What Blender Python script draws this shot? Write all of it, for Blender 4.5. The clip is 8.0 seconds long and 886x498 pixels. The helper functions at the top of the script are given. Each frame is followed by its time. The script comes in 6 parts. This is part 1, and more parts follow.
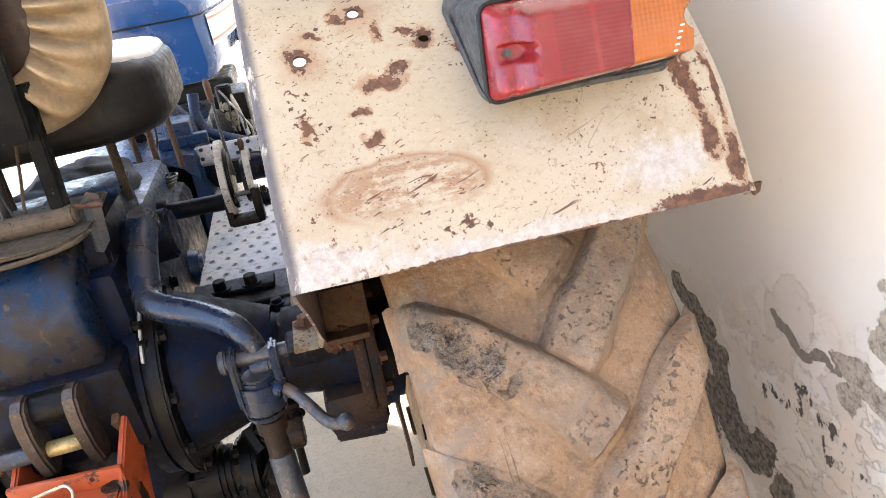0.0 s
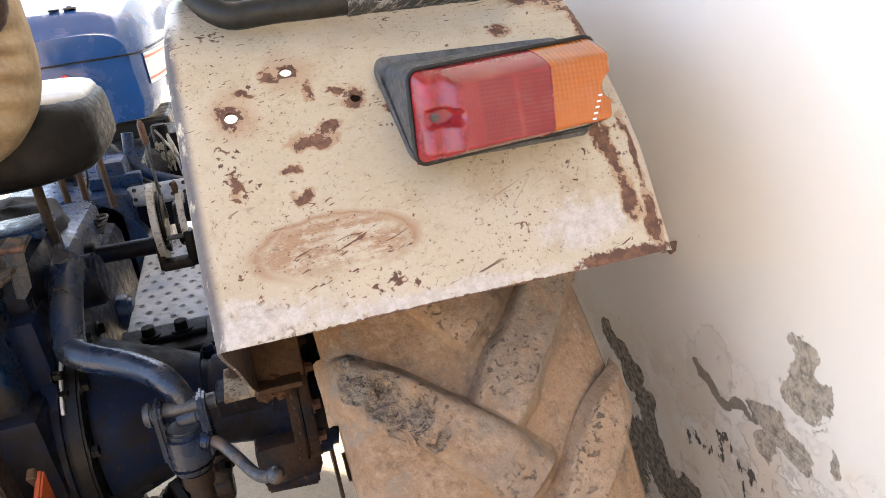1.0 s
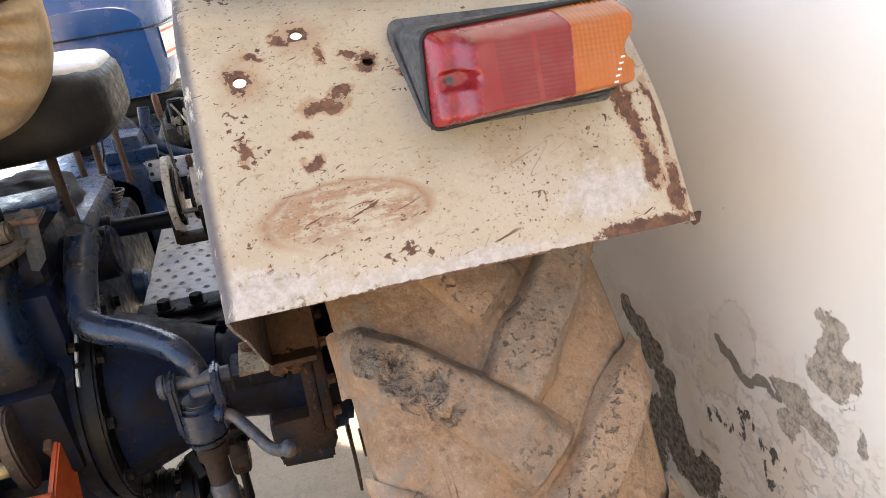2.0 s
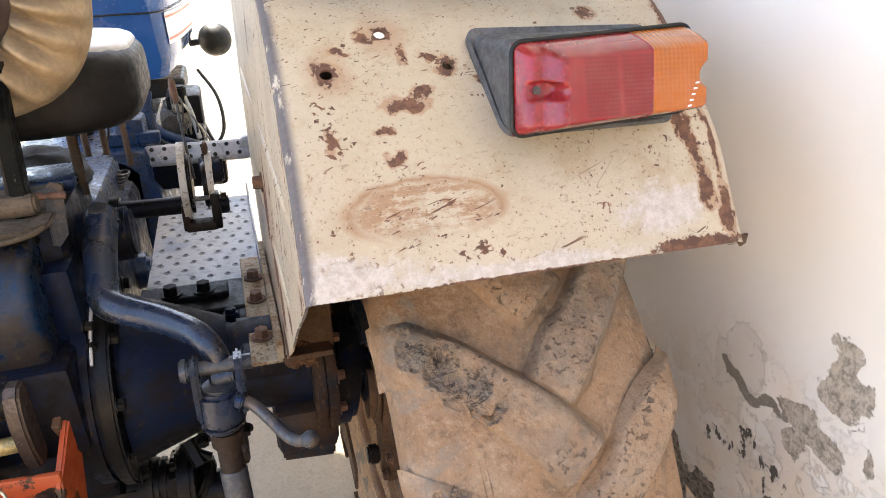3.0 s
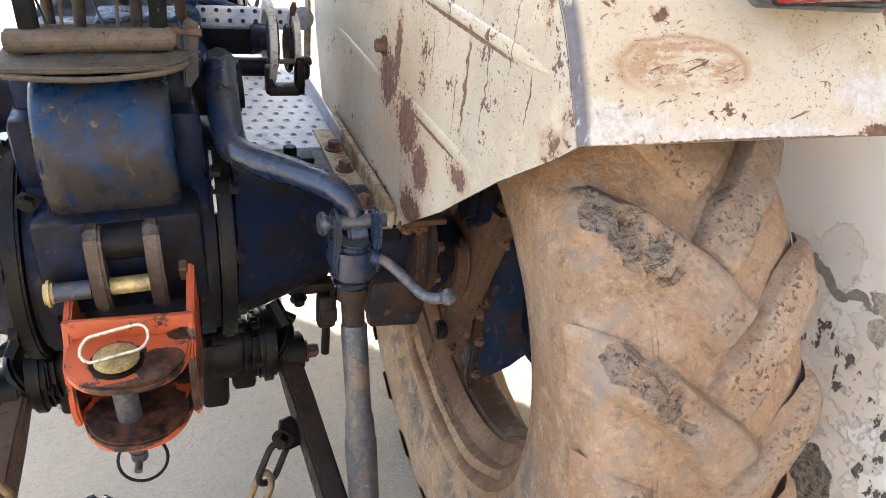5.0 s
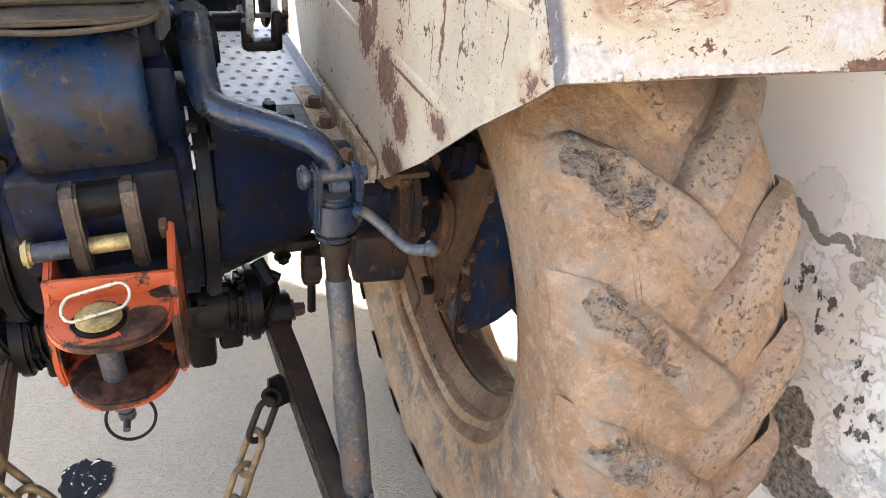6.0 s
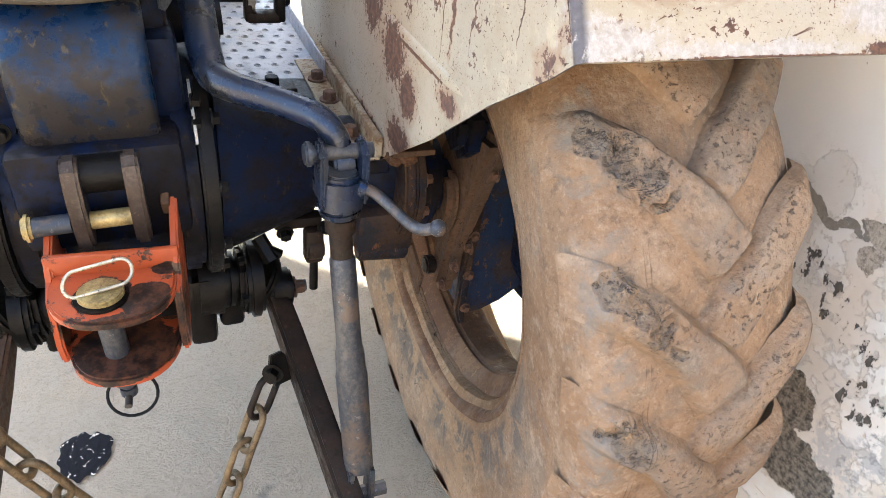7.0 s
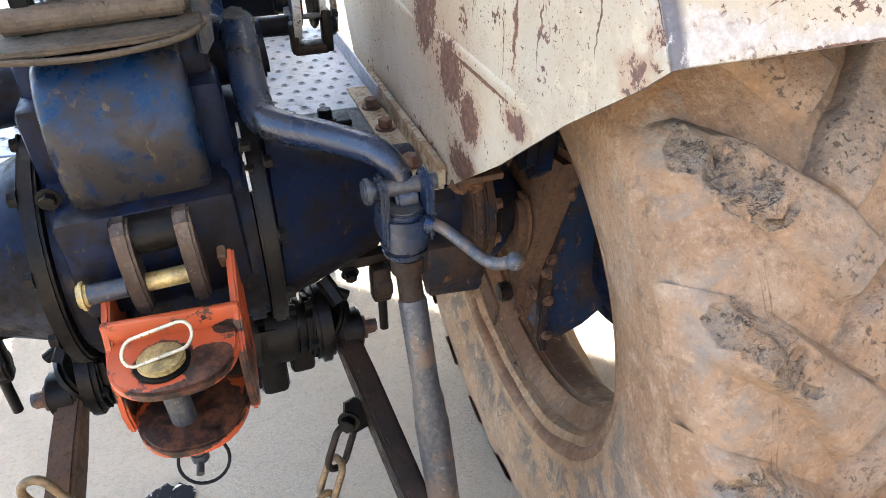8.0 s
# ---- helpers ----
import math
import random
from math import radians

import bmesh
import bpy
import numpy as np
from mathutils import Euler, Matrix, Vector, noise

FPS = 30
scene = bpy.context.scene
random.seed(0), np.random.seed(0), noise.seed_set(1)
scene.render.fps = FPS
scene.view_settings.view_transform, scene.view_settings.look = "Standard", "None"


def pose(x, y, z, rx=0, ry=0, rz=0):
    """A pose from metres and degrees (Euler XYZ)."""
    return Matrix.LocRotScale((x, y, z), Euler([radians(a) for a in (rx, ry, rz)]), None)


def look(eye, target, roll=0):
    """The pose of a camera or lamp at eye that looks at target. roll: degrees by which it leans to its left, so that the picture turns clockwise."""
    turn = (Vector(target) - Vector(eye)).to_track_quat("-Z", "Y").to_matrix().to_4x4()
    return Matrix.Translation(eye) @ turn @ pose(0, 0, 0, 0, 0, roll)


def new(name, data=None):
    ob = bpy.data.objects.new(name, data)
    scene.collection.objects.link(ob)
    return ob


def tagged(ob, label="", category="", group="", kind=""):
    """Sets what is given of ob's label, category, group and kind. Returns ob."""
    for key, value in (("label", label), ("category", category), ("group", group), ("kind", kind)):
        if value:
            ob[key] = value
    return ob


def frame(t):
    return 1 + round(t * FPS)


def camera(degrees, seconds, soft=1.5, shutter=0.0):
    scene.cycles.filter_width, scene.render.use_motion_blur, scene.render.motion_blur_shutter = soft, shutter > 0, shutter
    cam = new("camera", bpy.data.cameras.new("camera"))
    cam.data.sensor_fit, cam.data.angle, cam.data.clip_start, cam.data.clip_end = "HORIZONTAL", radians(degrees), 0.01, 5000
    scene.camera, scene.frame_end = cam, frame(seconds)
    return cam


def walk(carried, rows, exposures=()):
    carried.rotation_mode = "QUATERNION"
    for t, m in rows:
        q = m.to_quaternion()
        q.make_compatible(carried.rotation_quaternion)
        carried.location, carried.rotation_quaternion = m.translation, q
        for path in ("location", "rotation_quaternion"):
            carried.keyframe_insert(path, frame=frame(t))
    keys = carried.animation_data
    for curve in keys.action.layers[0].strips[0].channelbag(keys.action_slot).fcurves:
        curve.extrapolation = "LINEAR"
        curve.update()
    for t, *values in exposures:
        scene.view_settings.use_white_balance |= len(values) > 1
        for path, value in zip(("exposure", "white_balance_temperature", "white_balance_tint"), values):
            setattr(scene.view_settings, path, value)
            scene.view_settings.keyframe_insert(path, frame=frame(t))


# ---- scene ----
cam = camera(64.3, 8.0, soft=0.9)
PATH = [
    (0, (0.561, -1.146, 1.489), (0.799, 0.64, 0.621), -13.4),
    (0.5, (0.575, -1.142, 1.513), (0.946, 0.657, 0.722), -11.0),
    (1, (0.577, -1.153, 1.508), (0.997, 0.629, 0.702), -10.6),
    (1.5, (0.588, -1.15, 1.498), (0.982, 0.625, 0.666), -11.4),
    (2, (0.582, -1.139, 1.491), (0.937, 0.636, 0.641), -11.2),
    (2.2, (0.568, -1.14, 1.494), (0.901, 0.636, 0.639), -9.8),
    (3.3, (0.414, -1.135, 1.518), (0.943, 0.616, 0.71), -4.0),
    (3.5, (0.362, -1.142, 1.534), (0.93, 0.615, 0.766), -3.7),
    (4, (0.253, -1.149, 1.512), (0.901, 0.508, 0.597), 1.3),
    (4.5, (0.194, -1.103, 1.502), (0.837, 0.531, 0.545), 2.0),
    (4.7, (0.179, -1.094, 1.481), (0.806, 0.523, 0.484), 2.5),
    (6, (0.187, -1.103, 1.444), (0.815, 0.426, 0.318), 1.8),
    (6.5, (0.196, -1.103, 1.428), (0.845, 0.363, 0.233), 2.6),
    (7, (0.177, -1.086, 1.441), (0.805, 0.401, 0.26), 2.9),
    (7.5, (0.17, -1.069, 1.437), (0.76, 0.482, 0.32), -1.6),
    (8, (0.201, -0.995, 1.416), (0.657, 0.573, 0.261), -5.5),
]
walk(cam, [(t, look(eye, target, roll)) for t, eye, target, roll in PATH],
     [(0, 3.04, 6550, 8), (0.5, 2.80, 6650, 9), (1, 2.67, 6720, 9), (2, 2.61, 6760, 8), (3.5, 2.80, 6620, 9), (4, 2.80, 6500, 7), (4.5, 2.90, 6400, 6), (6, 3.08, 6300, 5), (7, 3.03, 6300, 5), (8, 3.12, 6080, 5)])

# ---- light ----
SUN_ELEV, SUN_TURN = 65.0, -2.0      # degrees; the sun stands ahead of the tractor
world = bpy.data.worlds.new("sky")
scene.world = world
world.use_nodes = True
_n = world.node_tree.nodes
_sky = _n.new("ShaderNodeTexSky")
_sky.sky_type = 'NISHITA'
_sky.sun_disc = False
_sky.sun_elevation = radians(SUN_ELEV)
_sky.sun_rotation = radians(SUN_TURN)
_sky.dust_density = 2.5
world.node_tree.links.new(_sky.outputs[0], _n["Background"].inputs[0])
_n["Background"].inputs[1].default_value = 0.15
_sun = bpy.data.lights.new("sun", 'SUN')
_sun.energy = 4.0
_sun.angle = radians(0.5)
_sun.color = (1.0, 0.95, 0.88)
sun = new("sun", _sun)
sun.matrix_world = look((3 * math.sin(radians(SUN_TURN)), 3 * math.cos(radians(SUN_TURN)), 3 * math.tan(radians(SUN_ELEV))), (0, 0, 0))


# ---- materials ----
class Nodes:
    """A small node writer for one material."""

    def __init__(self, name):
        self.m = bpy.data.materials.new(name)
        self.m.use_nodes = True
        self.t = self.m.node_tree
        self.b = self.t.nodes["Principled BSDF"]
        self.co = self.t.nodes.new("ShaderNodeTexCoord").outputs["Object"]

    def put(self, socket, v):
        if isinstance(v, bpy.types.NodeSocket):
            self.t.links.new(v, socket)
        elif isinstance(v, tuple) and len(v) == 3 and socket.type == 'RGBA':
            socket.default_value = (*v, 1)
        else:
            socket.default_value = v

    def noise(self, scale, detail=4.0, rough=0.55, co=None, stretch=None, warp=0.0):
        n = self.t.nodes.new("ShaderNodeTexNoise")
        c = co or self.co
        if stretch:
            c = self.vec('MULTIPLY', c, stretch)
        self.put(n.inputs["Vector"], c)
        n.inputs["Scale"].default_value = scale
        n.inputs["Detail"].default_value = detail
        n.inputs["Roughness"].default_value = rough
        n.inputs["Distortion"].default_value = warp
        return n.outputs["Fac"]

    def turned(self, rx=0.0, ry=0.0, rz=0.0):
        n = self.t.nodes.new("ShaderNodeMapping")
        self.put(n.inputs["Vector"], self.co)
        n.inputs["Rotation"].default_value = (radians(rx), radians(ry), radians(rz))
        return n.outputs["Vector"]

    def noise_vec(self, scale, detail=3.0):
        n = self.t.nodes.new("ShaderNodeTexNoise")
        self.put(n.inputs["Vector"], self.co)
        n.inputs["Scale"].default_value = scale
        n.inputs["Detail"].default_value = detail
        return n.outputs["Color"]

    def vec(self, op, a, b):
        n = self.t.nodes.new("ShaderNodeVectorMath")
        n.operation = op
        self.put(n.inputs[0], a)
        self.put(n.inputs[1], b)
        return n.outputs["Value"] if op in ('LENGTH', 'DOT_PRODUCT') else n.outputs["Vector"]

    def math(self, op, a, b=0.0, clamp=False):
        n = self.t.nodes.new("ShaderNodeMath")
        n.operation = op
        n.use_clamp = clamp
        self.put(n.inputs[0], a)
        self.put(n.inputs[1], b)
        return n.outputs[0]

    def step(self, v, lo, hi, out0=0.0, out1=1.0):
        n = self.t.nodes.new("ShaderNodeMapRange")
        n.interpolation_type = 'SMOOTHSTEP'
        self.put(n.inputs[0], v)
        for k, x in zip((1, 2, 3, 4), (lo, hi, out0, out1)):
            n.inputs[k].default_value = x
        return n.outputs[0]

    def mix(self, fac, a, b):
        n = self.t.nodes.new("ShaderNodeMix")
        n.data_type = 'RGBA'
        self.put(n.inputs[0], fac)
        self.put(n.inputs[6], a)
        self.put(n.inputs[7], b)
        return n.outputs[2]

    def axis(self, k):
        n = self.t.nodes.new("ShaderNodeSeparateXYZ")
        self.put(n.inputs[0], self.co)
        return n.outputs[k]

    def blob(self, co, centre, radii):
        """1 at the middle of an ellipsoid, 0 at its skin and outside."""
        d = self.vec('LENGTH', self.vec('DIVIDE', self.vec('SUBTRACT', co, centre), radii), (0, 0, 0))
        return self.math('SUBTRACT', 1.0, d, clamp=True)

    def biggest(self, some):
        out = some[0]
        for s in some[1:]:
            out = self.math('MAXIMUM', out, s)
        return out

    def bump(self, height, strength=0.3, distance=0.002, normal=None):
        n = self.t.nodes.new("ShaderNodeBump")
        n.inputs["Strength"].default_value = strength
        n.inputs["Distance"].default_value = distance
        self.put(n.inputs["Height"], height)
        if normal:
            self.put(n.inputs["Normal"], normal)
        return n.outputs[0]

    def random(self):
        return self.t.nodes.new("ShaderNodeObjectInfo").outputs["Random"]

    def done(self, color, rough=0.6, metal=0.0, normal=None, **more):
        self.put(self.b.inputs["Base Color"], color)
        self.put(self.b.inputs["Roughness"], rough)
        self.put(self.b.inputs["Metallic"], metal)
        if normal:
            self.put(self.b.inputs["Normal"], normal)
        for k, v in more.items():
            self.put(self.b.inputs[k.replace("_", " ")], v)
        return self.m


RUST, RUST_DARK = (0.20, 0.085, 0.035), (0.085, 0.042, 0.028)


def make_cream():
    n = Nodes("worn cream paint")
    warp = n.vec('ADD', n.co, n.vec('MULTIPLY', n.vec('SUBTRACT', n.noise_vec(55, 5), (0.5, 0.5, 0.5)), (0.024, 0.024, 0.024)))
    # brown worn spots with places of their own
    spots = [((.533, -.492, 1.29), (.033, .018, .012)), ((.552, -.484, 1.30), (.018, .012, .008)), ((.505, -.512, 1.271), (.013, .012, .008)), ((.454, -.515, 1.267), (.008, .018, .016)),
             ((.514, -.532, 1.25), (.014, .012, .010)), ((.817, -.537, 1.243), (.010, .055, .05)), ((.808, -.52, 1.26), (.008, .03, .03)), ((.822, -.565, 1.20), (.012, .04, .03)),
             ((.84, -.58, 1.176), (.012, .03, .04)), ((.842, -.54, 1.24), (.006, .05, .06)), ((.838, -.360, 1.388), (.036, .05, .04)), ((.850, -.425, 1.35), (.014, .06, .05)), ((.800, -.365, 1.388), (.030, .025, .02)),
             ((.757, -.413, 1.36), (.02, .02, .010)), ((.583, -.463, 1.321), (.016, .018, .016)), ((.463, -.463, 1.318), (.020, .022, .020)), ((.567, -.455, 1.328), (.012, .008, .006)),
             ((.615, -.475, 1.308), (.012, .009, .006)), ((.505, -.43, 1.345), (.016, .014, .010)), ((.54, -.448, 1.332), (.008, .016, .016)), ((.478, -.445, 1.335), (.012, .008, .006)), ((.523, -.428, 1.347), (.013, .014, .013))]
    brown = n.biggest([n.blob(warp, c, r) for c, r in spots])
    side = [((.412, -.02, 1.03), (.05, .08, .08)), ((.412, -.13, .99), (.05, .09, .08)), ((.412, -.20, .95), (.05, .06, .06)),
            ((.412, -.18, .87), (.05, .09, .05)), ((.405, -.555, 1.125), (.016, .045, .03)), ((.412, -.34, 1.0), (.05, .05, .025)),
            ((.412, -.33, 1.12), (.03, .008, .10)), ((.412, -.02, .83), (.05, .14, .03)), ((.412, -.06, 1.08), (.05, .025, .10)),
            ((.405, -.57, 1.19), (.013, .02, .10)), ((.405, -.50, 1.28), (.013, .02, .10))]
    brown2 = n.biggest([n.blob(warp, c, r) for c, r in side])
    fine = n.math('ADD', n.math('MULTIPLY', n.noise(75, 6, 0.72), 0.7), n.math('MULTIPLY', n.noise(260, 3, 0.6), 0.3))
    fine = n.math('MULTIPLY', n.math('SUBTRACT', fine, 0.5), 2.1)
    raw, raw2 = n.math('ADD', brown, fine), n.math('ADD', brown2, fine)
    stain = n.biggest([n.step(n.math('ADD', n.step(brown, 0.0, 0.3), fine), 0.05, 0.9, 0, 0.8), n.step(n.math('ADD', n.step(brown2, 0.0, 0.4), fine), 0.1, 1.0, 0, 0.7)])
    brown = n.step(raw, 0.30, 0.40)
    brown2 = n.step(raw2, 0.38, 0.50)
    # small chips, rust freckles and long scratches
    chips = n.step(n.math('MULTIPLY', n.noise(150, 4, 0.6), n.step(n.noise(14, 3), 0.35, 0.75)), 0.455, 0.50)
    scr1 = n.math('MULTIPLY', n.step(n.noise(15, 3, 0.6, co=n.turned(0, 24, 0), stretch=(1.0, 6.0, 13.0), warp=0.3), 0.685, 0.70), n.step(n.noise(6, 2), 0.44, 0.56))
    scr2 = n.math('MULTIPLY', n.step(n.noise(16, 4, 0.65, stretch=(8.0, 8.0, 0.9), warp=0.4), 0.70, 0.72), n.step(n.axis(0), .420, .414))
    scr3 = n.math('MULTIPLY', n.step(n.noise(34, 3, 0.55, co=n.turned(0, 12, 0), stretch=(1.0, 3.5, 6.5), warp=0.9), 0.652, 0.676), n.step(n.noise(8, 3), 0.44, 0.56))
    hair = n.math('MULTIPLY', n.step(n.math('ABSOLUTE', n.math('SUBTRACT', n.noise(7, 2, 0.5, co=n.turned(0, 31, 0), stretch=(.35, 2.2, 3.2), warp=0.15), 0.5)), 0.0035, 0.001), n.step(n.noise(9, 4), 0.52, 0.60))
    freckle = n.math('MULTIPLY', n.step(n.noise(300, 3, 0.55), 0.645, 0.70), n.step(n.noise(6, 5, 0.65), 0.38, 0.60))
    chips2 = n.math('MULTIPLY', n.step(n.noise(250, 3, 0.6), 0.62, 0.68), n.step(n.noise(9, 4), 0.42, 0.60))
    lines = n.biggest([n.blob(n.co, (.412, -.29, 1.179), (.02, .25, .0045)), n.blob(n.co, (.412, -.22, 1.018), (.02, .18, .006)), n.blob(n.co, (.412, .25, 1.178), (.02, .22, .003)), n.blob(n.co, (.412, .1, .812), (.03, .28, .012)),
                       n.blob(n.co, (.63, -.602, 1.149), (.34, .008, .005)), n.blob(n.co, (.80, -.596, 1.152), (.08, .016, .014))]
                      + [n.blob(warp, (.412, y, z), (.03, .0022, h)) for y, z, h in ((-.26, 1.20, .10), (-.30, 1.08, .07), (-.385, 1.13, .08), (-.44, 1.20, .06), (-.21, 1.12, .06), (-.49, 1.15, .05), (-.15, 1.22, .08), (.02, 1.25, .07), (-.35, 1.24, .06))])
    lines = n.step(n.math('ADD', lines, n.math('MULTIPLY', fine, 0.8)), 0.25, 0.45)
    # a scuffed oval of thin rust, pale rubbed patches, yellowed paint
    d = n.vec('LENGTH', n.vec('DIVIDE', n.vec('SUBTRACT', n.vec('ADD', n.vec('MULTIPLY', n.co, (0.65, 0.65, 0.65)), n.vec('MULTIPLY', warp, (0.35, 0.35, 0.35))), (.530, -.560, 1.208)), (.090, .05, .034)), (0, 0, 0))
    ring = n.math('SUBTRACT', 1.0, n.math('MULTIPLY', n.math('ABSOLUTE', n.math('SUBTRACT', d, 0.80)), 9.0), clamp=True)
    inside = n.step(d, 0.95, 0.6)
    oval = n.math('MULTIPLY', n.biggest([n.math('MULTIPLY', ring, n.step(n.noise(60, 5, 0.7), 0.3, 0.48)), n.math('MULTIPLY', n.math('MULTIPLY', inside, 0.95), n.step(n.noise(62, 6, 0.75, stretch=(.55, 1.4, 1.4)), 0.44, 0.56))]), 1.0)
    oval = n.math('MULTIPLY', oval, n.step(n.axis(2), 1.180, 1.205))
    pale = n.biggest([n.blob(warp, (.772, -.575, 1.187), (.075, .045, .036)), n.blob(warp, (.45, -.592, 1.165), (.10, .04, .03)),
                      n.blob(warp, (.60, -.597, 1.155), (.22, .03, .014)), n.blob(warp, (.405, -.58, 1.20), (.018, .06, .08))])
    pale = n.step(n.math('ADD', pale, n.math('MULTIPLY', n.math('SUBTRACT', n.noise(60, 6, 0.7), 0.5), 1.3)), 0.2, 0.65)
    clean = n.math('SUBTRACT', 1.0, n.math('MULTIPLY', pale, 0.9))
    wear = n.biggest([brown, brown2, n.math('MULTIPLY', n.biggest([chips, chips2, scr1, scr3, n.math('MULTIPLY', hair, 0.55), freckle]), clean), scr2, lines])
    base = n.mix(n.step(n.noise(5, 4), 0.3, 0.7), (0.394, 0.330, 0.232), (0.454, 0.398, 0.302))
    base = n.mix(n.step(n.noise(24, 6, 0.65), 0.48, 0.74, 0, 0.55), base, (0.325, 0.242, 0.138))
    base = n.mix(n.step(n.noise(150, 4, 0.7), 0.54, 0.70, 0, 0.4), base, (0.29, 0.21, 0.125))
    base = n.mix(n.step(n.noise(3.1, 5, 0.6), 0.50, 0.70, 0, 0.5), base, (0.49, 0.455, 0.39))
    base = n.mix(n.step(n.noise(420, 2, 0.6), 0.55, 0.72, 0, 0.3), base, (0.55, 0.50, 0.42))
    base = n.mix(n.math('MULTIPLY', pale, 0.68), base, n.mix(n.step(n.noise(120, 6, 0.75), 0.35, 0.65), (0.36, 0.33, 0.305), (0.53, 0.515, 0.51)))
    base = n.mix(n.math('MULTIPLY', oval, 0.75), base, n.mix(n.noise(120, 4), (0.17, 0.068, 0.024), (0.34, 0.175, 0.066)))
    halo = n.biggest([n.blob(warp, (.463, -.463, 1.318), (.03, .04, .04)), n.blob(warp, (.523, -.428, 1.347), (.035, .04, .04)),
                      n.blob(warp, (.412, -.08, 1.0), (.06, .2, .16))])
    base = n.mix(n.math('MULTIPLY', n.biggest([n.math('MULTIPLY', halo, 0.6), n.math('MULTIPLY', stain, 0.65)]), 1.0), base, (0.28, 0.125, 0.045))
    rust = n.mix(n.step(n.noise(95, 5, 0.7), 0.4, 0.62), RUST_DARK, (0.165, 0.080, 0.045))
    col = n.mix(wear, base, rust)
    # the bare grey line along the fold
    fold = n.math('MULTIPLY', n.math('MULTIPLY', n.step(n.axis(0), 0.4118, 0.4125), n.step(n.axis(0), 0.427, 0.417)), n.step(n.noise(75, 6, 0.76, stretch=(1, .35, .35)), 0.36, 0.46))
    fold = n.math('MULTIPLY', fold, n.step(n.axis(1), -0.30, -0.36))
    col = n.mix(n.math('MULTIPLY', fold, 0.95), col, n.mix(n.noise(140, 4, 0.7), (0.040, 0.036, 0.042), (0.13, 0.12, 0.13)))
    nor = n.bump(n.math('SUBTRACT', n.math('ADD', n.math('MULTIPLY', n.noise(7, 2), 3.0), n.math('MULTIPLY', n.noise(300, 3), 0.25)), wear), 0.35, 0.0012)
    return n.done(col, n.step(n.biggest([wear, fold]), 0, 1, 0.38, 0.8), 0.0, nor)


def make_paint(name, base, grime, dirt=0.5, rough=0.4, scale=9.0, scuff=None, spec=0.35):
    n = Nodes(name)
    g = n.step(n.math('ADD', n.math('MULTIPLY', n.noise(scale, 7, 0.66), 0.75), n.math('MULTIPLY', n.noise(scale * 9, 5, 0.7), 0.25)), 0.60 - 0.28 * dirt, 0.66 - 0.2 * dirt)
    col = n.mix(n.math('MULTIPLY', g, 0.85), base, grime)
    col = n.mix(n.step(n.noise(scale * 8, 6, 0.7), 0.52, 0.66, 0, 0.7), col, tuple(0.45 * c for c in grime))
    col = n.mix(n.step(n.noise(320, 3, 0.7), 0.58, 0.72, 0, 0.45), col, tuple(min(1, 1.7 * c + .003) for c in grime))
    if scuff:
        col = n.mix(n.step(n.noise(scale * 5, 6, 0.74, stretch=(1, 1, .45)), 0.60, 0.64), col, scuff)
    nor = n.bump(n.math('ADD', n.noise(scale * 14, 5, 0.65), n.math('MULTIPLY', n.noise(scale * 2.5, 3), 0.8)), 0.13, 0.0012)
    return n.done(col, n.step(n.noise(scale * 4, 5, 0.65), 0.3, 0.7, rough - 0.12, rough + 0.3), 0.0, nor, Specular_IOR_Level=spec)


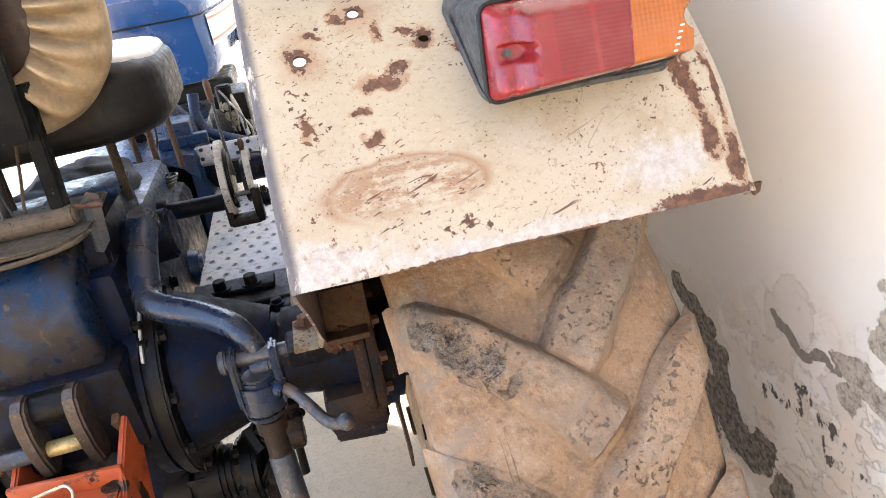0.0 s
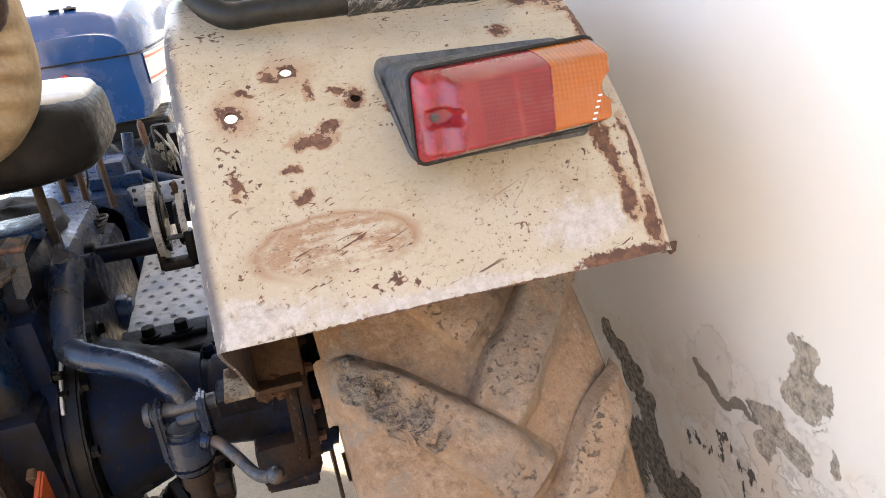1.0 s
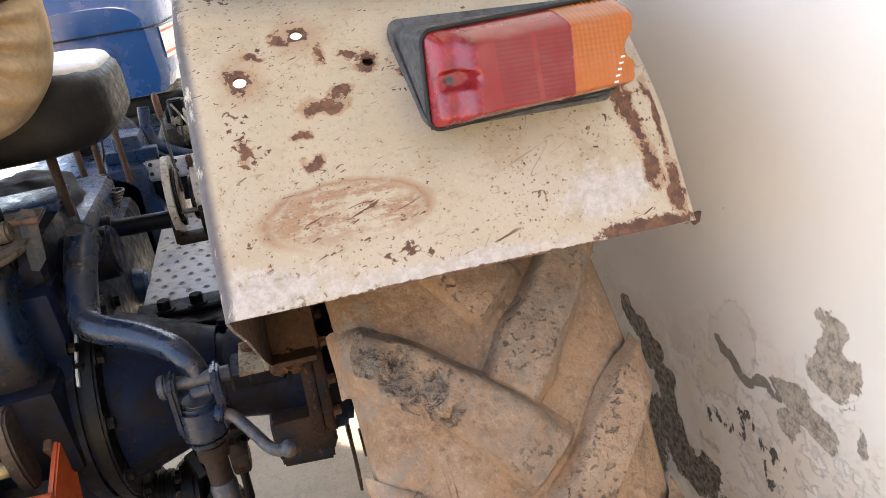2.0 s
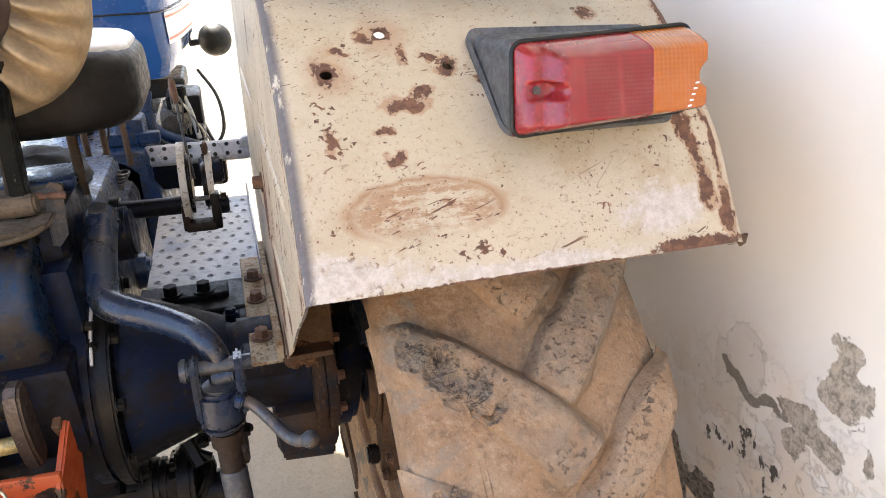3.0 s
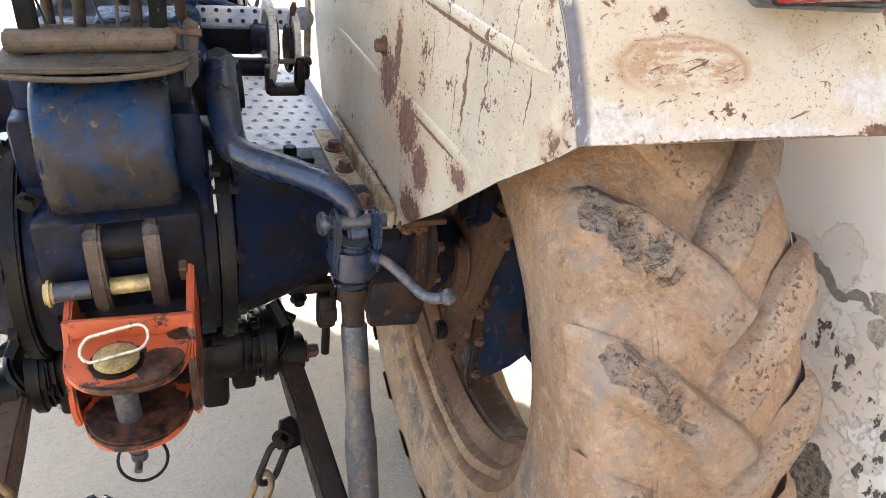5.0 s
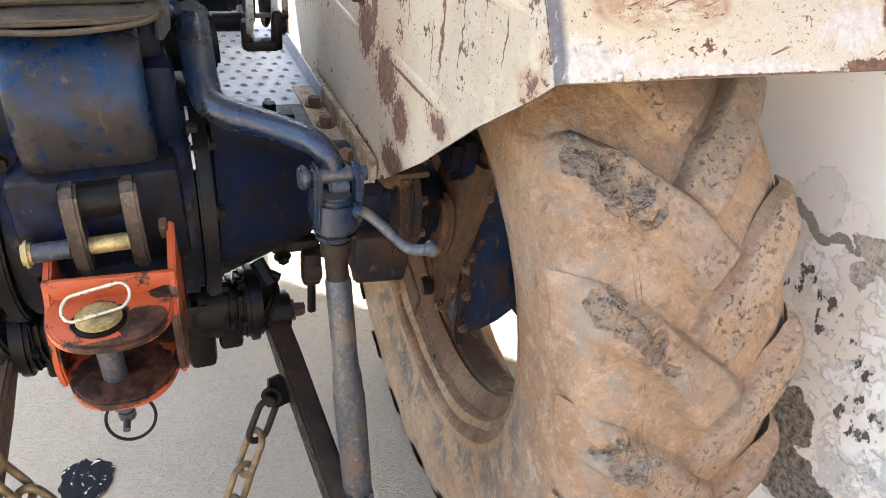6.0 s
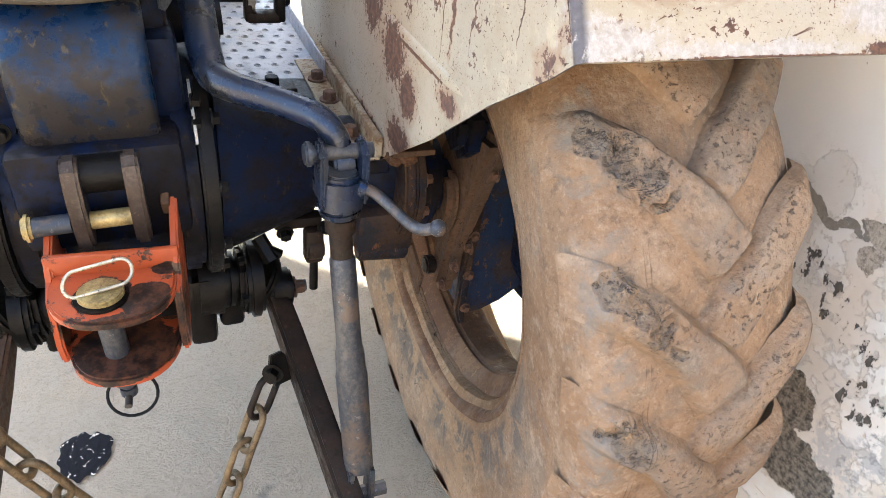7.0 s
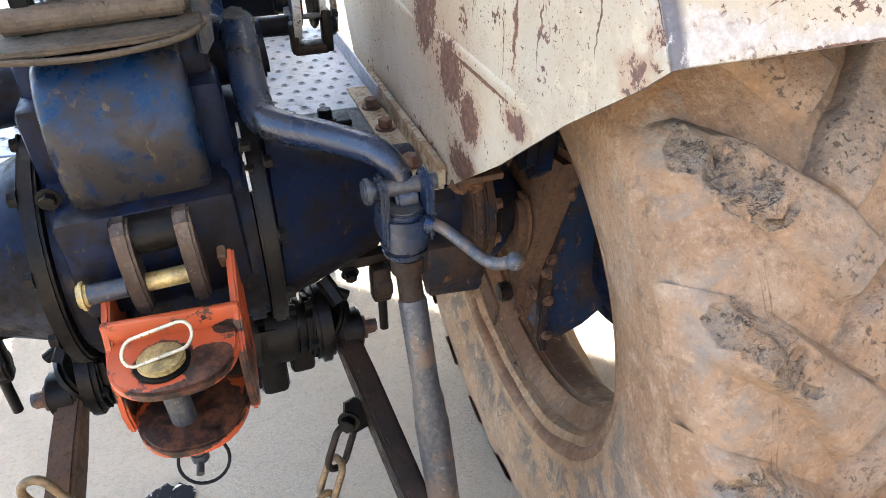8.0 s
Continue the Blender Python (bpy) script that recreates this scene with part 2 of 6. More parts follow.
def make_tyre():
    """Dust-caked rubber: tan dust in the hollows, grey pitted bar tops, black torn patches where the bars meet the shoulder."""
    n = Nodes("dusty brown tyre rubber")
    rad = n.vec('LENGTH', n.vec('MULTIPLY', n.co, (0.0, 1.0, 1.0)), (0, 0, 0))
    big = n.noise(4.2, 5, 0.62)
    col = n.mix(n.step(big, 0.34, 0.66), (0.208, 0.125, 0.070), (0.295, 0.192, 0.117))
    col = n.mix(n.step(n.noise(11, 6, 0.68), 0.50, 0.70, 0, 0.65), col, (0.335, 0.25, 0.175))
    col = n.mix(n.step(n.noise(7, 6, 0.66, warp=0.6), 0.52, 0.62, 0, 0.55), col, (0.165, 0.130, 0.098))
    col = n.mix(n.step(n.noise(26, 7, 0.74), 0.52, 0.66, 0, 0.5), col, (0.40, 0.30, 0.21))
    col = n.mix(n.step(n.noise(31, 7, 0.74, warp=0.4), 0.47, 0.35, 0, 0.55), col, (0.125, 0.088, 0.060))
    col = n.mix(n.step(n.noise(130, 5, 0.7), 0.50, 0.72, 0, 0.4), col, (0.42, 0.32, 0.225))
    col = n.mix(n.step(n.noise(110, 5, 0.7), 0.46, 0.34, 0, 0.45), col, (0.12, 0.083, 0.055))
    # bar tops rubbed to grey rubber, peppered by gravel
    inner = n.step(n.axis(0), -.16, -.02, 1.0, 0.55)
    top = n.math('MULTIPLY', n.step(rad, .654, .664), n.step(n.noise(9, 5, 0.66), 0.34, 0.60))
    shoulder = n.math('MULTIPLY', n.math('MULTIPLY', n.step(n.axis(0), -.085, -.13), n.step(rad, .585, .63)), n.step(n.noise(8, 6, 0.68, warp=0.5), 0.48, 0.60))
    rub = n.biggest([n.math('MULTIPLY', top, 0.85), n.math('MULTIPLY', shoulder, 0.85)])
    rub = n.math('MULTIPLY', rub, n.step(n.noise(38, 6, 0.72), 0.26, 0.58))
    col = n.mix(n.math('MULTIPLY', rub, inner), col, n.mix(n.noise(60, 5, 0.7), (0.120, 0.110, 0.098), (0.265, 0.235, 0.20)))
    pit = n.math('MULTIPLY', n.step(n.noise(118, 4, 0.66), 0.575, 0.625), n.math('MULTIPLY', n.step(rad, .655, .665), n.step(n.noise(8, 3), 0.36, 0.56)))
    col = n.mix(n.math('MULTIPLY', pit, 0.75), col, (0.085, 0.068, 0.055))
    # black scuffs on the sidewall above the bead, low on the wheel
    scuff = n.math('MULTIPLY', n.math('MULTIPLY', n.step(rad, .405, .425), n.step(rad, .54, .45)), n.step(n.noise(13, 7, 0.74, warp=0.6), 0.46, 0.56))
    scuff = n.math('MULTIPLY', scuff, n.step(n.axis(2), 0.10, -0.12, 0.0, 0.85))
    col = n.mix(scuff, col, n.mix(n.noise(60, 6, 0.7), (0.045, 0.042, 0.04), (0.19, 0.16, 0.13)))
    # torn rubber: dark shreds, streaked across the shoulder
    warp = n.vec('ADD', n.co, n.vec('MULTIPLY', n.vec('SUBTRACT', n.noise_vec(24, 5), (0.5, 0.5, 0.5)), (0.07, 0.07, 0.07)))
    torn = []
    for k in range(-2, 3):
        q = radians(39.9 + 360 / 22 * k)
        size = (.8, 1.0, .72, .92, 1.05)[k % 5]
        for dx, da, r in ((0, 0, .034 * size), (.026, -.045, .027 / size), (-.030, .040, .031 * size), (.050, -.085, .018)):
            torn.append(n.blob(warp, (-.113 + dx, -.655 * math.cos(q + da), .655 * math.sin(q + da)), (r, r, r)))
    near = n.biggest(torn)
    shred = n.noise(30, 5, 0.68, stretch=(.8, 1.4, 1.4), warp=0.25)
    flake = n.step(n.math('ABSOLUTE', n.math('SUBTRACT', n.noise(22, 6, 0.7, stretch=(.7, 1.3, 1.3), warp=0.5), 0.5)), 0.018, 0.005)
    core = n.step(n.math('ADD', near, n.math('MULTIPLY', n.math('SUBTRACT', shred, 0.5), 2.6)), 0.60, 0.74)
    split = n.step(n.math('ABSOLUTE', n.math('SUBTRACT', n.noise(17, 5, 0.66, stretch=(.8, 1.5, 1.5), warp=0.9), 0.5)), 0.020, 0.005)
    torn = n.biggest([core, n.math('MULTIPLY', n.biggest([flake, split]), n.step(near, 0.0, 0.14))])
    haze = n.math('MULTIPLY', n.step(near, 0.0, 0.5), n.step(n.noise(20, 6, 0.7, warp=0.6), 0.42, 0.62))
    col = n.mix(n.math('MULTIPLY', haze, 0.45), col, (0.115, 0.103, 0.09))
    col = n.mix(n.math('MULTIPLY', torn, 0.88), col, n.mix(n.step(n.noise(55, 6, 0.74), 0.40, 0.58), (0.024, 0.022, 0.021), (0.21, 0.165, 0.125)))
    # short hair cracks and the two moulding lines
    vein = n.math('ABSOLUTE', n.math('SUBTRACT', n.noise(9, 3, 0.55, warp=0.7), 0.5))
    crack = n.math('MULTIPLY', n.step(vein, 0.0042, 0.001), n.math('MULTIPLY', n.step(n.noise(4.5, 3), 0.60, 0.64), n.step(n.axis(0), -.03, -.06)))
    mould = n.math('ABSOLUTE', n.math('SUBTRACT', n.math('ABSOLUTE', n.math('ADD', n.axis(0), .092)), .0035))
    mould = n.math('MULTIPLY', n.step(mould, .0009, .0003), n.step(n.noise(6, 4), 0.46, 0.56))
    line = n.biggest([crack, n.math('MULTIPLY', mould, 0.45)])
    col = n.mix(line, col, (0.04, 0.028, 0.02))
    h = n.math('ADD', n.math('MULTIPLY', n.noise(16, 5, 0.62), 2.0), n.math('MULTIPLY', n.noise(70, 5, 0.68), 0.5))
    h = n.math('SUBTRACT', h, n.math('ADD', n.math('ADD', line, n.math('MULTIPLY', pit, 0.8)), n.math('MULTIPLY', n.step(near, 0.0, 0.6), n.math('MULTIPLY', shred, 4.0))))
    return n.done(col, 0.92, 0.0, n.bump(n.noise(190, 5, 0.7), 0.35, 0.0015, n.bump(h, 0.9, 0.006)), Specular_IOR_Level=0.22)


def make_wall():
    """White paint over smooth plaster, flaked off towards the ground down to grey render and dark damp cement."""
    n = Nodes("peeling white wall paint")
    warp = n.vec('ADD', n.co, n.vec('MULTIPLY', n.vec('SUBTRACT', n.noise_vec(14, 6), (0.5, 0.5, 0.5)), (0.09, 0.09, 0.09)))
    rag = n.math('ADD', n.math('MULTIPLY', n.math('SUBTRACT', n.noise(30, 10, 0.78), 0.5), 1.5), n.math('MULTIPLY', n.math('SUBTRACT', n.noise(110, 7, 0.76), 0.5), 1.9))

    def patches(some, gain=0.9):
        g = n.biggest([n.blob(warp, (1.10, y, z), (.3, ry, rz)) for y, z, ry, rz in some])
        return n.math('ADD', n.math('MULTIPLY', n.step(g, 0.0, 0.5), gain), rag)

    # coarse grey render where the paint has come away in sheets
    render_coat = n.step(patches([(-.597, .985, .030, .060), (-.612, .945, .048, .045), (-.64, .955, .030, .028), (-.55, .878, .048, .035), (-.585, .862, .052, .030), (-.655, .888, .010, .022),
                                  (-.545, .835, .03, .03), (-.86, .80, .12, .06), (-.75, .70, .10, .05)]), 0.52, 0.545)
    # smoother pale plaster and the darker hollow under it
    plaster = n.step(patches([(-.425, .925, .045, .055), (-.445, .895, .05, .045), (-.39, .87, .03, .06)]), 0.50, 0.54)
    hollow = n.step(patches([(-.415, .862, .026, .024), (-.445, .848, .045, .018), (-.485, .855, .040, .014), (-.52, .868, .014, .018)], 0.85), 0.52, 0.56)
    # damp dark cement behind and below the tyre
    damp = n.step(patches([(-.135, .79, .035, .05), (-.17, .77, .04, .04), (-.205, .74, .035, .045), (-.245, .69, .05, .05), (-.25, .61, .08, .07), (-.30, .57, .08, .06), (-.365, .59, .05, .05), (-.15, .55, .12, .14),
                           (-.43, .52, .07, .06), (-.505, .53, .045, .05), (-.52, .455, .055, .07), (-.57, .42, .06, .05), (-.64, .375, .08, .04), (-.71, .37, .09, .045), (-.42, .40, .10, .06), (-.52, .505, .07, .06), (-.49, .45, .07, .09), (-.60, .40, .10, .06), (-.55, .36, .10, .06)], 1.3), 0.46, 0.52)
    zone = n.step(n.math('ADD', n.axis(2), n.math('MULTIPLY', n.noise(4, 4), 0.5)), 1.22, 1.00)
    run = n.biggest([n.blob(warp, (1.10, y, z), (.3, r, r)) for y, z, r in ((-.375, .735, .05), (-.43, .757, .05), (-.465, .76, .05), (-.51, .725, .06), (-.56, .705, .05), (-.60, .685, .05), (-.64, .61, .06))])
    specks = n.step(n.math('ADD', n.math('MULTIPLY', n.step(run, 0, 0.6), 0.22), n.noise(42, 6, 0.66, stretch=(1, 1.3, .8))), 0.765, 0.795)
    few = n.math('MULTIPLY', n.step(n.noise(60, 4, 0.6), 0.70, 0.715), n.math('MULTIPLY', zone, n.step(n.noise(7, 3), 0.48, 0.58)))
    skim = n.math('MULTIPLY', n.step(n.noise(8, 10, 0.72), 0.48, 0.52), zone)
    bare = n.math('MULTIPLY', n.step(n.noise(16, 9, 0.72), 0.60, 0.66), zone)
    white = n.mix(n.step(n.noise(2.3, 4), 0.3, 0.7), (0.735, 0.70, 0.645), (0.785, 0.755, 0.705))
    white = n.mix(n.math('MULTIPLY', zone, n.step(n.noise(11, 6, 0.6), 0.40, 0.68, 0.0, 0.85)), white, (0.69, 0.605, 0.505))
    under = n.mix(n.noise(26, 6, 0.7), (0.585, 0.505, 0.415), (0.70, 0.635, 0.55))
    pale_grey = n.mix(n.noise(40, 6, 0.7), (0.56, 0.525, 0.465), (0.67, 0.635, 0.575))
    grit = n.noise(95, 7, 0.76)
    grey = n.mix(n.step(grit, 0.34, 0.58), (0.26, 0.222, 0.175), (0.62, 0.55, 0.455))
    black = n.mix(n.step(n.noise(80, 7, 0.76), 0.36, 0.62), (0.055, 0.047, 0.038), (0.33, 0.28, 0.22))
    bird = n.math('MULTIPLY', n.step(n.noise(12, 4, 0.6, stretch=(1, .55, 2.6), warp=0.6), 0.70, 0.72), n.step(n.axis(2), 1.08, 0.98))
    col = n.mix(n.math('MULTIPLY', bird, 0.5), white, (0.48, 0.27, 0.12))
    col = n.mix(n.math('MULTIPLY', skim, 0.7), col, under)
    col = n.mix(n.math('MULTIPLY', bare, 0.7), col, (0.62, 0.575, 0.51))
    col = n.mix(n.math('MULTIPLY', plaster, 0.6), col, pale_grey)
    # flaking whitewash with a grey bloom low down
    bloom = n.math('MULTIPLY', n.biggest([n.blob(warp, (1.10, -.64, .49, ), (.3, .07, .07)), n.blob(warp, (1.10, -.70, .55), (.3, .07, .06)), n.blob(warp, (1.10, -.80, .46), (.3, .12, .06))]), n.step(n.noise(45, 6, 0.74), 0.36, 0.58))
    col = n.mix(n.step(bloom, 0.1, 0.4, 0, 0.75), col, (0.40, 0.395, 0.385))
    col = n.mix(hollow, col, n.mix(grit, (0.20, 0.175, 0.145), (0.40, 0.355, 0.295)))
    col = n.mix(render_coat, col, grey)
    col = n.mix(damp, col, black)
    dot = n.biggest([specks, few])
    col = n.mix(dot, col, n.mix(n.noise(90, 4), (0.05, 0.044, 0.038), (0.20, 0.175, 0.145)))
    gone = n.biggest([render_coat, damp, hollow, dot])
    h = n.math('SUBTRACT', n.math('MULTIPLY', grit, n.math('ADD', n.math('MULTIPLY', gone, 1.6), 0.06)), n.math('MULTIPLY', gone, 2.4))
    h = n.math('ADD', h, n.math('SUBTRACT', n.math('MULTIPLY', n.noise(7, 4), 0.7), n.math('ADD', n.math('MULTIPLY', skim, 0.25), n.math('MULTIPLY', n.math('ADD', bare, plaster), 0.3))))
    return n.done(col, n.step(gone, 0, 1, 0.6, 0.95), 0.0, n.bump(h, 0.9, 0.005))


def make_ground():
    n = Nodes("dusty concrete ground")
    col = n.mix(n.noise(1.7, 6), (0.565, 0.460, 0.335), (0.635, 0.53, 0.40))
    col = n.mix(n.step(n.noise(22, 8, 0.72), 0.45, 0.66, 0, 0.6), col, (0.52, 0.42, 0.30))
    col = n.mix(n.step(n.noise(80, 6, 0.75), 0.50, 0.64, 0, 0.5), col, (0.42, 0.33, 0.23))
    col = n.mix(n.step(n.noise(240, 4, 0.7), 0.58, 0.66, 0, 0.6), col, (0.60, 0.54, 0.46))
    col = n.mix(n.step(n.noise(190, 4, 0.7), 0.66, 0.70, 0, 0.8), col, (0.13, 0.11, 0.09))
    col = n.mix(n.math('MULTIPLY', n.step(n.noise(7, 5), 0.65, 0.74), 0.55), col, (0.17, 0.145, 0.125))
    h = n.math('ADD', n.math('MULTIPLY', n.noise(150, 6, 0.78), 1.4), n.math('MULTIPLY', n.noise(42, 6, 0.74), 2.6))
    return n.done(col, 0.92, 0.0, n.bump(h, 1.0, 0.018), Specular_IOR_Level=0.3)


def make_plain(name, col, rough=0.5, metal=0.0, vary=0.25, scale=30, bump=0.2, **more):
    n = Nodes(name)
    v = n.math('ADD', n.math('MULTIPLY', n.noise(scale, 6, 0.65), 0.6), n.math('MULTIPLY', n.noise(scale * 7, 5, 0.7), 0.4))
    c = n.mix(n.step(v, 0.36, 0.64), tuple(x * (1 - vary) for x in col), tuple(min(1, x * (1 + vary)) for x in col))
    return n.done(c, n.step(n.noise(scale * 3, 5, 0.65), 0.3, 0.7, max(0.02, rough - 0.12), min(1, rough + 0.18)), metal, n.bump(n.noise(scale * 5, 5, 0.65), bump, 0.0012), **more)


def make_bare_steel(name, col, tint, rust, rough=0.45, metal=0.5):
    """Handled bare steel: grey with paint left in places, rust freckles and rubbed streaks."""
    n = Nodes(name)
    v = n.math('ADD', n.math('MULTIPLY', n.noise(18, 7, 0.68, stretch=(1, 1, .35)), 0.65), n.math('MULTIPLY', n.noise(140, 4, 0.7), 0.35))
    c = n.mix(n.step(v, 0.40, 0.56), col, tint)
    c = n.mix(n.step(n.noise(11, 6, 0.7), 0.54, 0.62, 0, 0.8), c, rust)
    c = n.mix(n.step(n.noise(260, 3, 0.7), 0.6, 0.7, 0, 0.6), c, tuple(0.35 * x for x in col))
    c = n.mix(n.step(n.noise(70, 5, 0.7), 0.62, 0.68, 0, 0.7), c, tuple(min(1, 1.9 * x) for x in col))
    return n.done(c, n.step(n.noise(50, 4), 0.3, 0.7, rough - .1, rough + .14), n.step(n.noise(11, 6, 0.7), 0.54, 0.62, metal, 0.0), n.bump(n.noise(120, 5, 0.7), 0.35, 0.001))


def make_arm():
    """Forged bar in dark blue paint, handled smooth, rubbed to dull steel in long patches."""
    n = Nodes("handled dark blue forging")
    rub = n.step(n.noise(9, 5, 0.6, warp=0.3), 0.46, 0.64)
    c = n.mix(rub, (0.007, 0.016, 0.040), (0.050, 0.052, 0.060))
    c = n.mix(n.step(n.noise(60, 5, 0.7), 0.56, 0.66, 0, 0.55), c, (0.012, 0.011, 0.011))
    c = n.mix(n.step(n.noise(220, 3, 0.7), 0.62, 0.70, 0, 0.5), c, (0.10, 0.095, 0.09))
    return n.done(c, n.step(n.noise(30, 5, 0.6), 0.3, 0.7, 0.20, 0.36), n.math('MULTIPLY', rub, 0.75), n.bump(n.math('ADD', n.noise(90, 4, 0.6), n.math('MULTIPLY', n.noise(14, 3), 1.5)), 0.25, 0.001), Specular_IOR_Level=0.5)


def make_lens(name, col, ribs, relief=1.0):
    """Tinted plastic with fine moulded ribs and a film of dust."""
    n = Nodes(name)
    wave = n.math('SINE', n.math('MULTIPLY', n.axis(0), 6.283 / ribs))
    wave2 = n.math('SINE', n.math('MULTIPLY', n.axis(2), 6.283 / ribs))
    field = n.step(n.noise(11, 2), 0.35, 0.6, 0.25, 1.0)
    c = n.mix(n.step(n.noise(30, 5), 0.40, 0.75, 0.0, 0.07), col, (0.50, 0.36, 0.30))
    c = n.mix(n.math('MULTIPLY', field, n.step(wave, -1, 1, 0.0, 0.30 * relief)), c, tuple(0.5 * x for x in col))
    c = n.mix(n.math('MULTIPLY', field, n.step(wave2, 0, 1, 0.0, 0.22 * relief)), c, tuple(0.5 * x for x in col))
    if relief < 1:                                # the two ribbed fields behind the red face
        for x in (.686, .722):
            field2 = n.math('MULTIPLY', n.step(n.math('ABSOLUTE', n.math('SUBTRACT', n.axis(0), x)), .0165, .0150), n.step(n.math('ABSOLUTE', n.math('SUBTRACT', n.axis(2), 1.313)), .026, .024))
            c = n.mix(n.math('MULTIPLY', field2, n.step(wave2, -1, 1, 0.25, 0.55)), c, tuple(0.55 * x for x in col))
    return n.done(c, 0.22, 0.0, n.bump(n.math('ADD', n.math('ADD', wave, n.math('MULTIPLY', wave2, 0.7)), n.noise(40, 2)), 0.25 * relief, 0.0008), Coat_Weight=0.6, Coat_Roughness=0.06, Specular_IOR_Level=0.3)


cream = make_cream()
blue = make_paint("greasy dark blue paint", (0.0042, 0.019, 0.052), (0.025, 0.018, 0.0105), 0.56, 0.27, 11, (0.075, 0.052, 0.026), 0.26)
blue_dark = make_paint("oily blue-black casting", (0.0034, 0.0086, 0.027), (0.0085, 0.0064, 0.0048), 0.55, 0.42, 10, (0.034, 0.021, 0.012), 0.13)
blue_worn = make_bare_steel("rubbed blue steel", (0.036, 0.045, 0.064), (0.006, 0.015, 0.040), (0.050, 0.046, 0.046), 0.24, 0.6)
blue_arm = make_arm()
blue_hood = make_plain("clean bonnet blue paint", (0.014, 0.070, 0.225), 0.18, 0.0, 0.10, 4, 0.03, Coat_Weight=0.7, Coat_Roughness=0.08)
blue_mid = make_paint("dusty mid-blue engine paint", (0.010, 0.034, 0.096), (0.026, 0.025, 0.025), 0.42, 0.32, 14, (0.042, 0.044, 0.05))
blue_step = make_paint("dusty blue step plate", (0.24, 0.28, 0.35), (0.44, 0.44, 0.45), 0.75, 0.4, 8)


def make_orange():
    """Hitch paint: chipped, with bare greasy iron at the noses and round the pin."""
    n = Nodes("chipped orange paint")
    warp = n.vec('ADD', n.co, n.vec('MULTIPLY', n.vec('SUBTRACT', n.noise_vec(40, 5), (0.5, 0.5, 0.5)), (0.02, 0.02, 0.02)))
    some = [((.045, -.072, -.022), (.042, .042, .02)), ((.0, -.05, -.125), (.085, .075, .022)), ((.01, -.106, -.032), (.07, .018, .014)), ((-.02, -.108, -.13), (.07, .014, .010)), ((.078, -.03, -.09), (.02, .05, .06)),
            ((-.012, -.056, -.018), (.046, .046, .014)), ((.0, .02, -.09), (.12, .03, .09)), ((.0795, .085, .055), (.02, .03, .015)), ((.07, -.012, -.02), (.03, .012, .012)), ((-.0795, -.02, -.09), (.02, .03, .05))]
    g = n.biggest([n.blob(warp, c, r) for c, r in some])
    fine = n.math('MULTIPLY', n.math('SUBTRACT', n.noise(70, 6, 0.72), 0.5), 1.6)
    dark = n.step(n.math('ADD', n.step(g, 0, 0.35), n.math('MULTIPLY', fine, 0.8)), 0.35, 0.6)
    dark = n.biggest([dark, n.step(n.noise(34, 7, 0.76), 0.565, 0.62), n.step(n.noise(150, 4, 0.6), 0.70, 0.74)])
    col = n.mix(n.noise(12, 5, 0.6), (0.30, 0.048, 0.013), (0.42, 0.082, 0.024))
    col = n.mix(n.step(n.noise(45, 6, 0.7), 0.5, 0.66, 0, 0.6), col, (0.30, 0.055, 0.02))
    col = n.mix(dark, col, n.mix(n.step(n.noise(60, 5, 0.7), 0.4, 0.65), (0.012, 0.008, 0.006), (0.085, 0.032, 0.016)))
    nor = n.bump(n.math('SUBTRACT', n.math('MULTIPLY', n.noise(40, 4), 1.2), dark), 0.4, 0.0012)
    return n.done(col, n.step(n.noise(40, 5, 0.7), 0.3, 0.7, 0.28, 0.55), 0.0, nor, Specular_IOR_Level=0.4)


orange = make_orange()
black_flat = make_paint("scratched matt black sheet", (0.006, 0.0065, 0.006), (0.016, 0.015, 0.012), 0.35, 0.62, 9, (0.05, 0.045, 0.035), 0.10)
black = make_paint("black enamel", (0.008, 0.009, 0.008), (0.022, 0.019, 0.014), 0.4, 0.4, 12)
rusty = make_paint("rusted dusty steel", (0.07, 0.041, 0.025), (0.10, 0.057, 0.032), 0.6, 0.75, 16, (0.03, 0.017, 0.011))
axle_rust = make_paint("rust-caked black casting", (0.010, 0.011, 0.017), (0.045, 0.026, 0.016), 0.6, 0.6, 11, (0.11, 0.052, 0.024), 0.2)
fin_paint = make_paint("rust-stained blue casting", (0.010, 0.024, 0.058), (0.050, 0.032, 0.021), 0.5, 0.42, 9, (0.13, 0.058, 0.026), 0.22)
rim_paint = make_paint("dusty brown rim paint", (0.105, 0.052, 0.028), (0.20, 0.118, 0.066), 0.5, 0.5, 8, (0.26, 0.16, 0.09))
greasy = make_plain("black greasy steel", (0.0042, 0.0034, 0.003), 0.42, 0.0, 0.6, 30, 0.5, Specular_IOR_Level=0.18)
steel = make_bare_steel("worn grey steel", (0.17, 0.155, 0.14), (0.085, 0.075, 0.068), (0.10, 0.06, 0.038), 0.42, 0.6)
foot_paint = make_paint("rust-stained cream steel", (0.34, 0.28, 0.19), (0.20, 0.12, 0.06), 0.45, 0.6, 16, (0.08, 0.04, 0.02))
tray_dirt = make_paint("dusty brown tray steel", (0.066, 0.050, 0.034), (0.105, 0.080, 0.055), 0.5, 0.7, 14, (0.018, 0.013, 0.009))
link_brown = make_paint("brown-black link steel", (0.012, 0.0075, 0.0055), (0.024, 0.014, 0.009), 0.5, 0.5, 12, (0.05, 0.028, 0.017), 0.25)
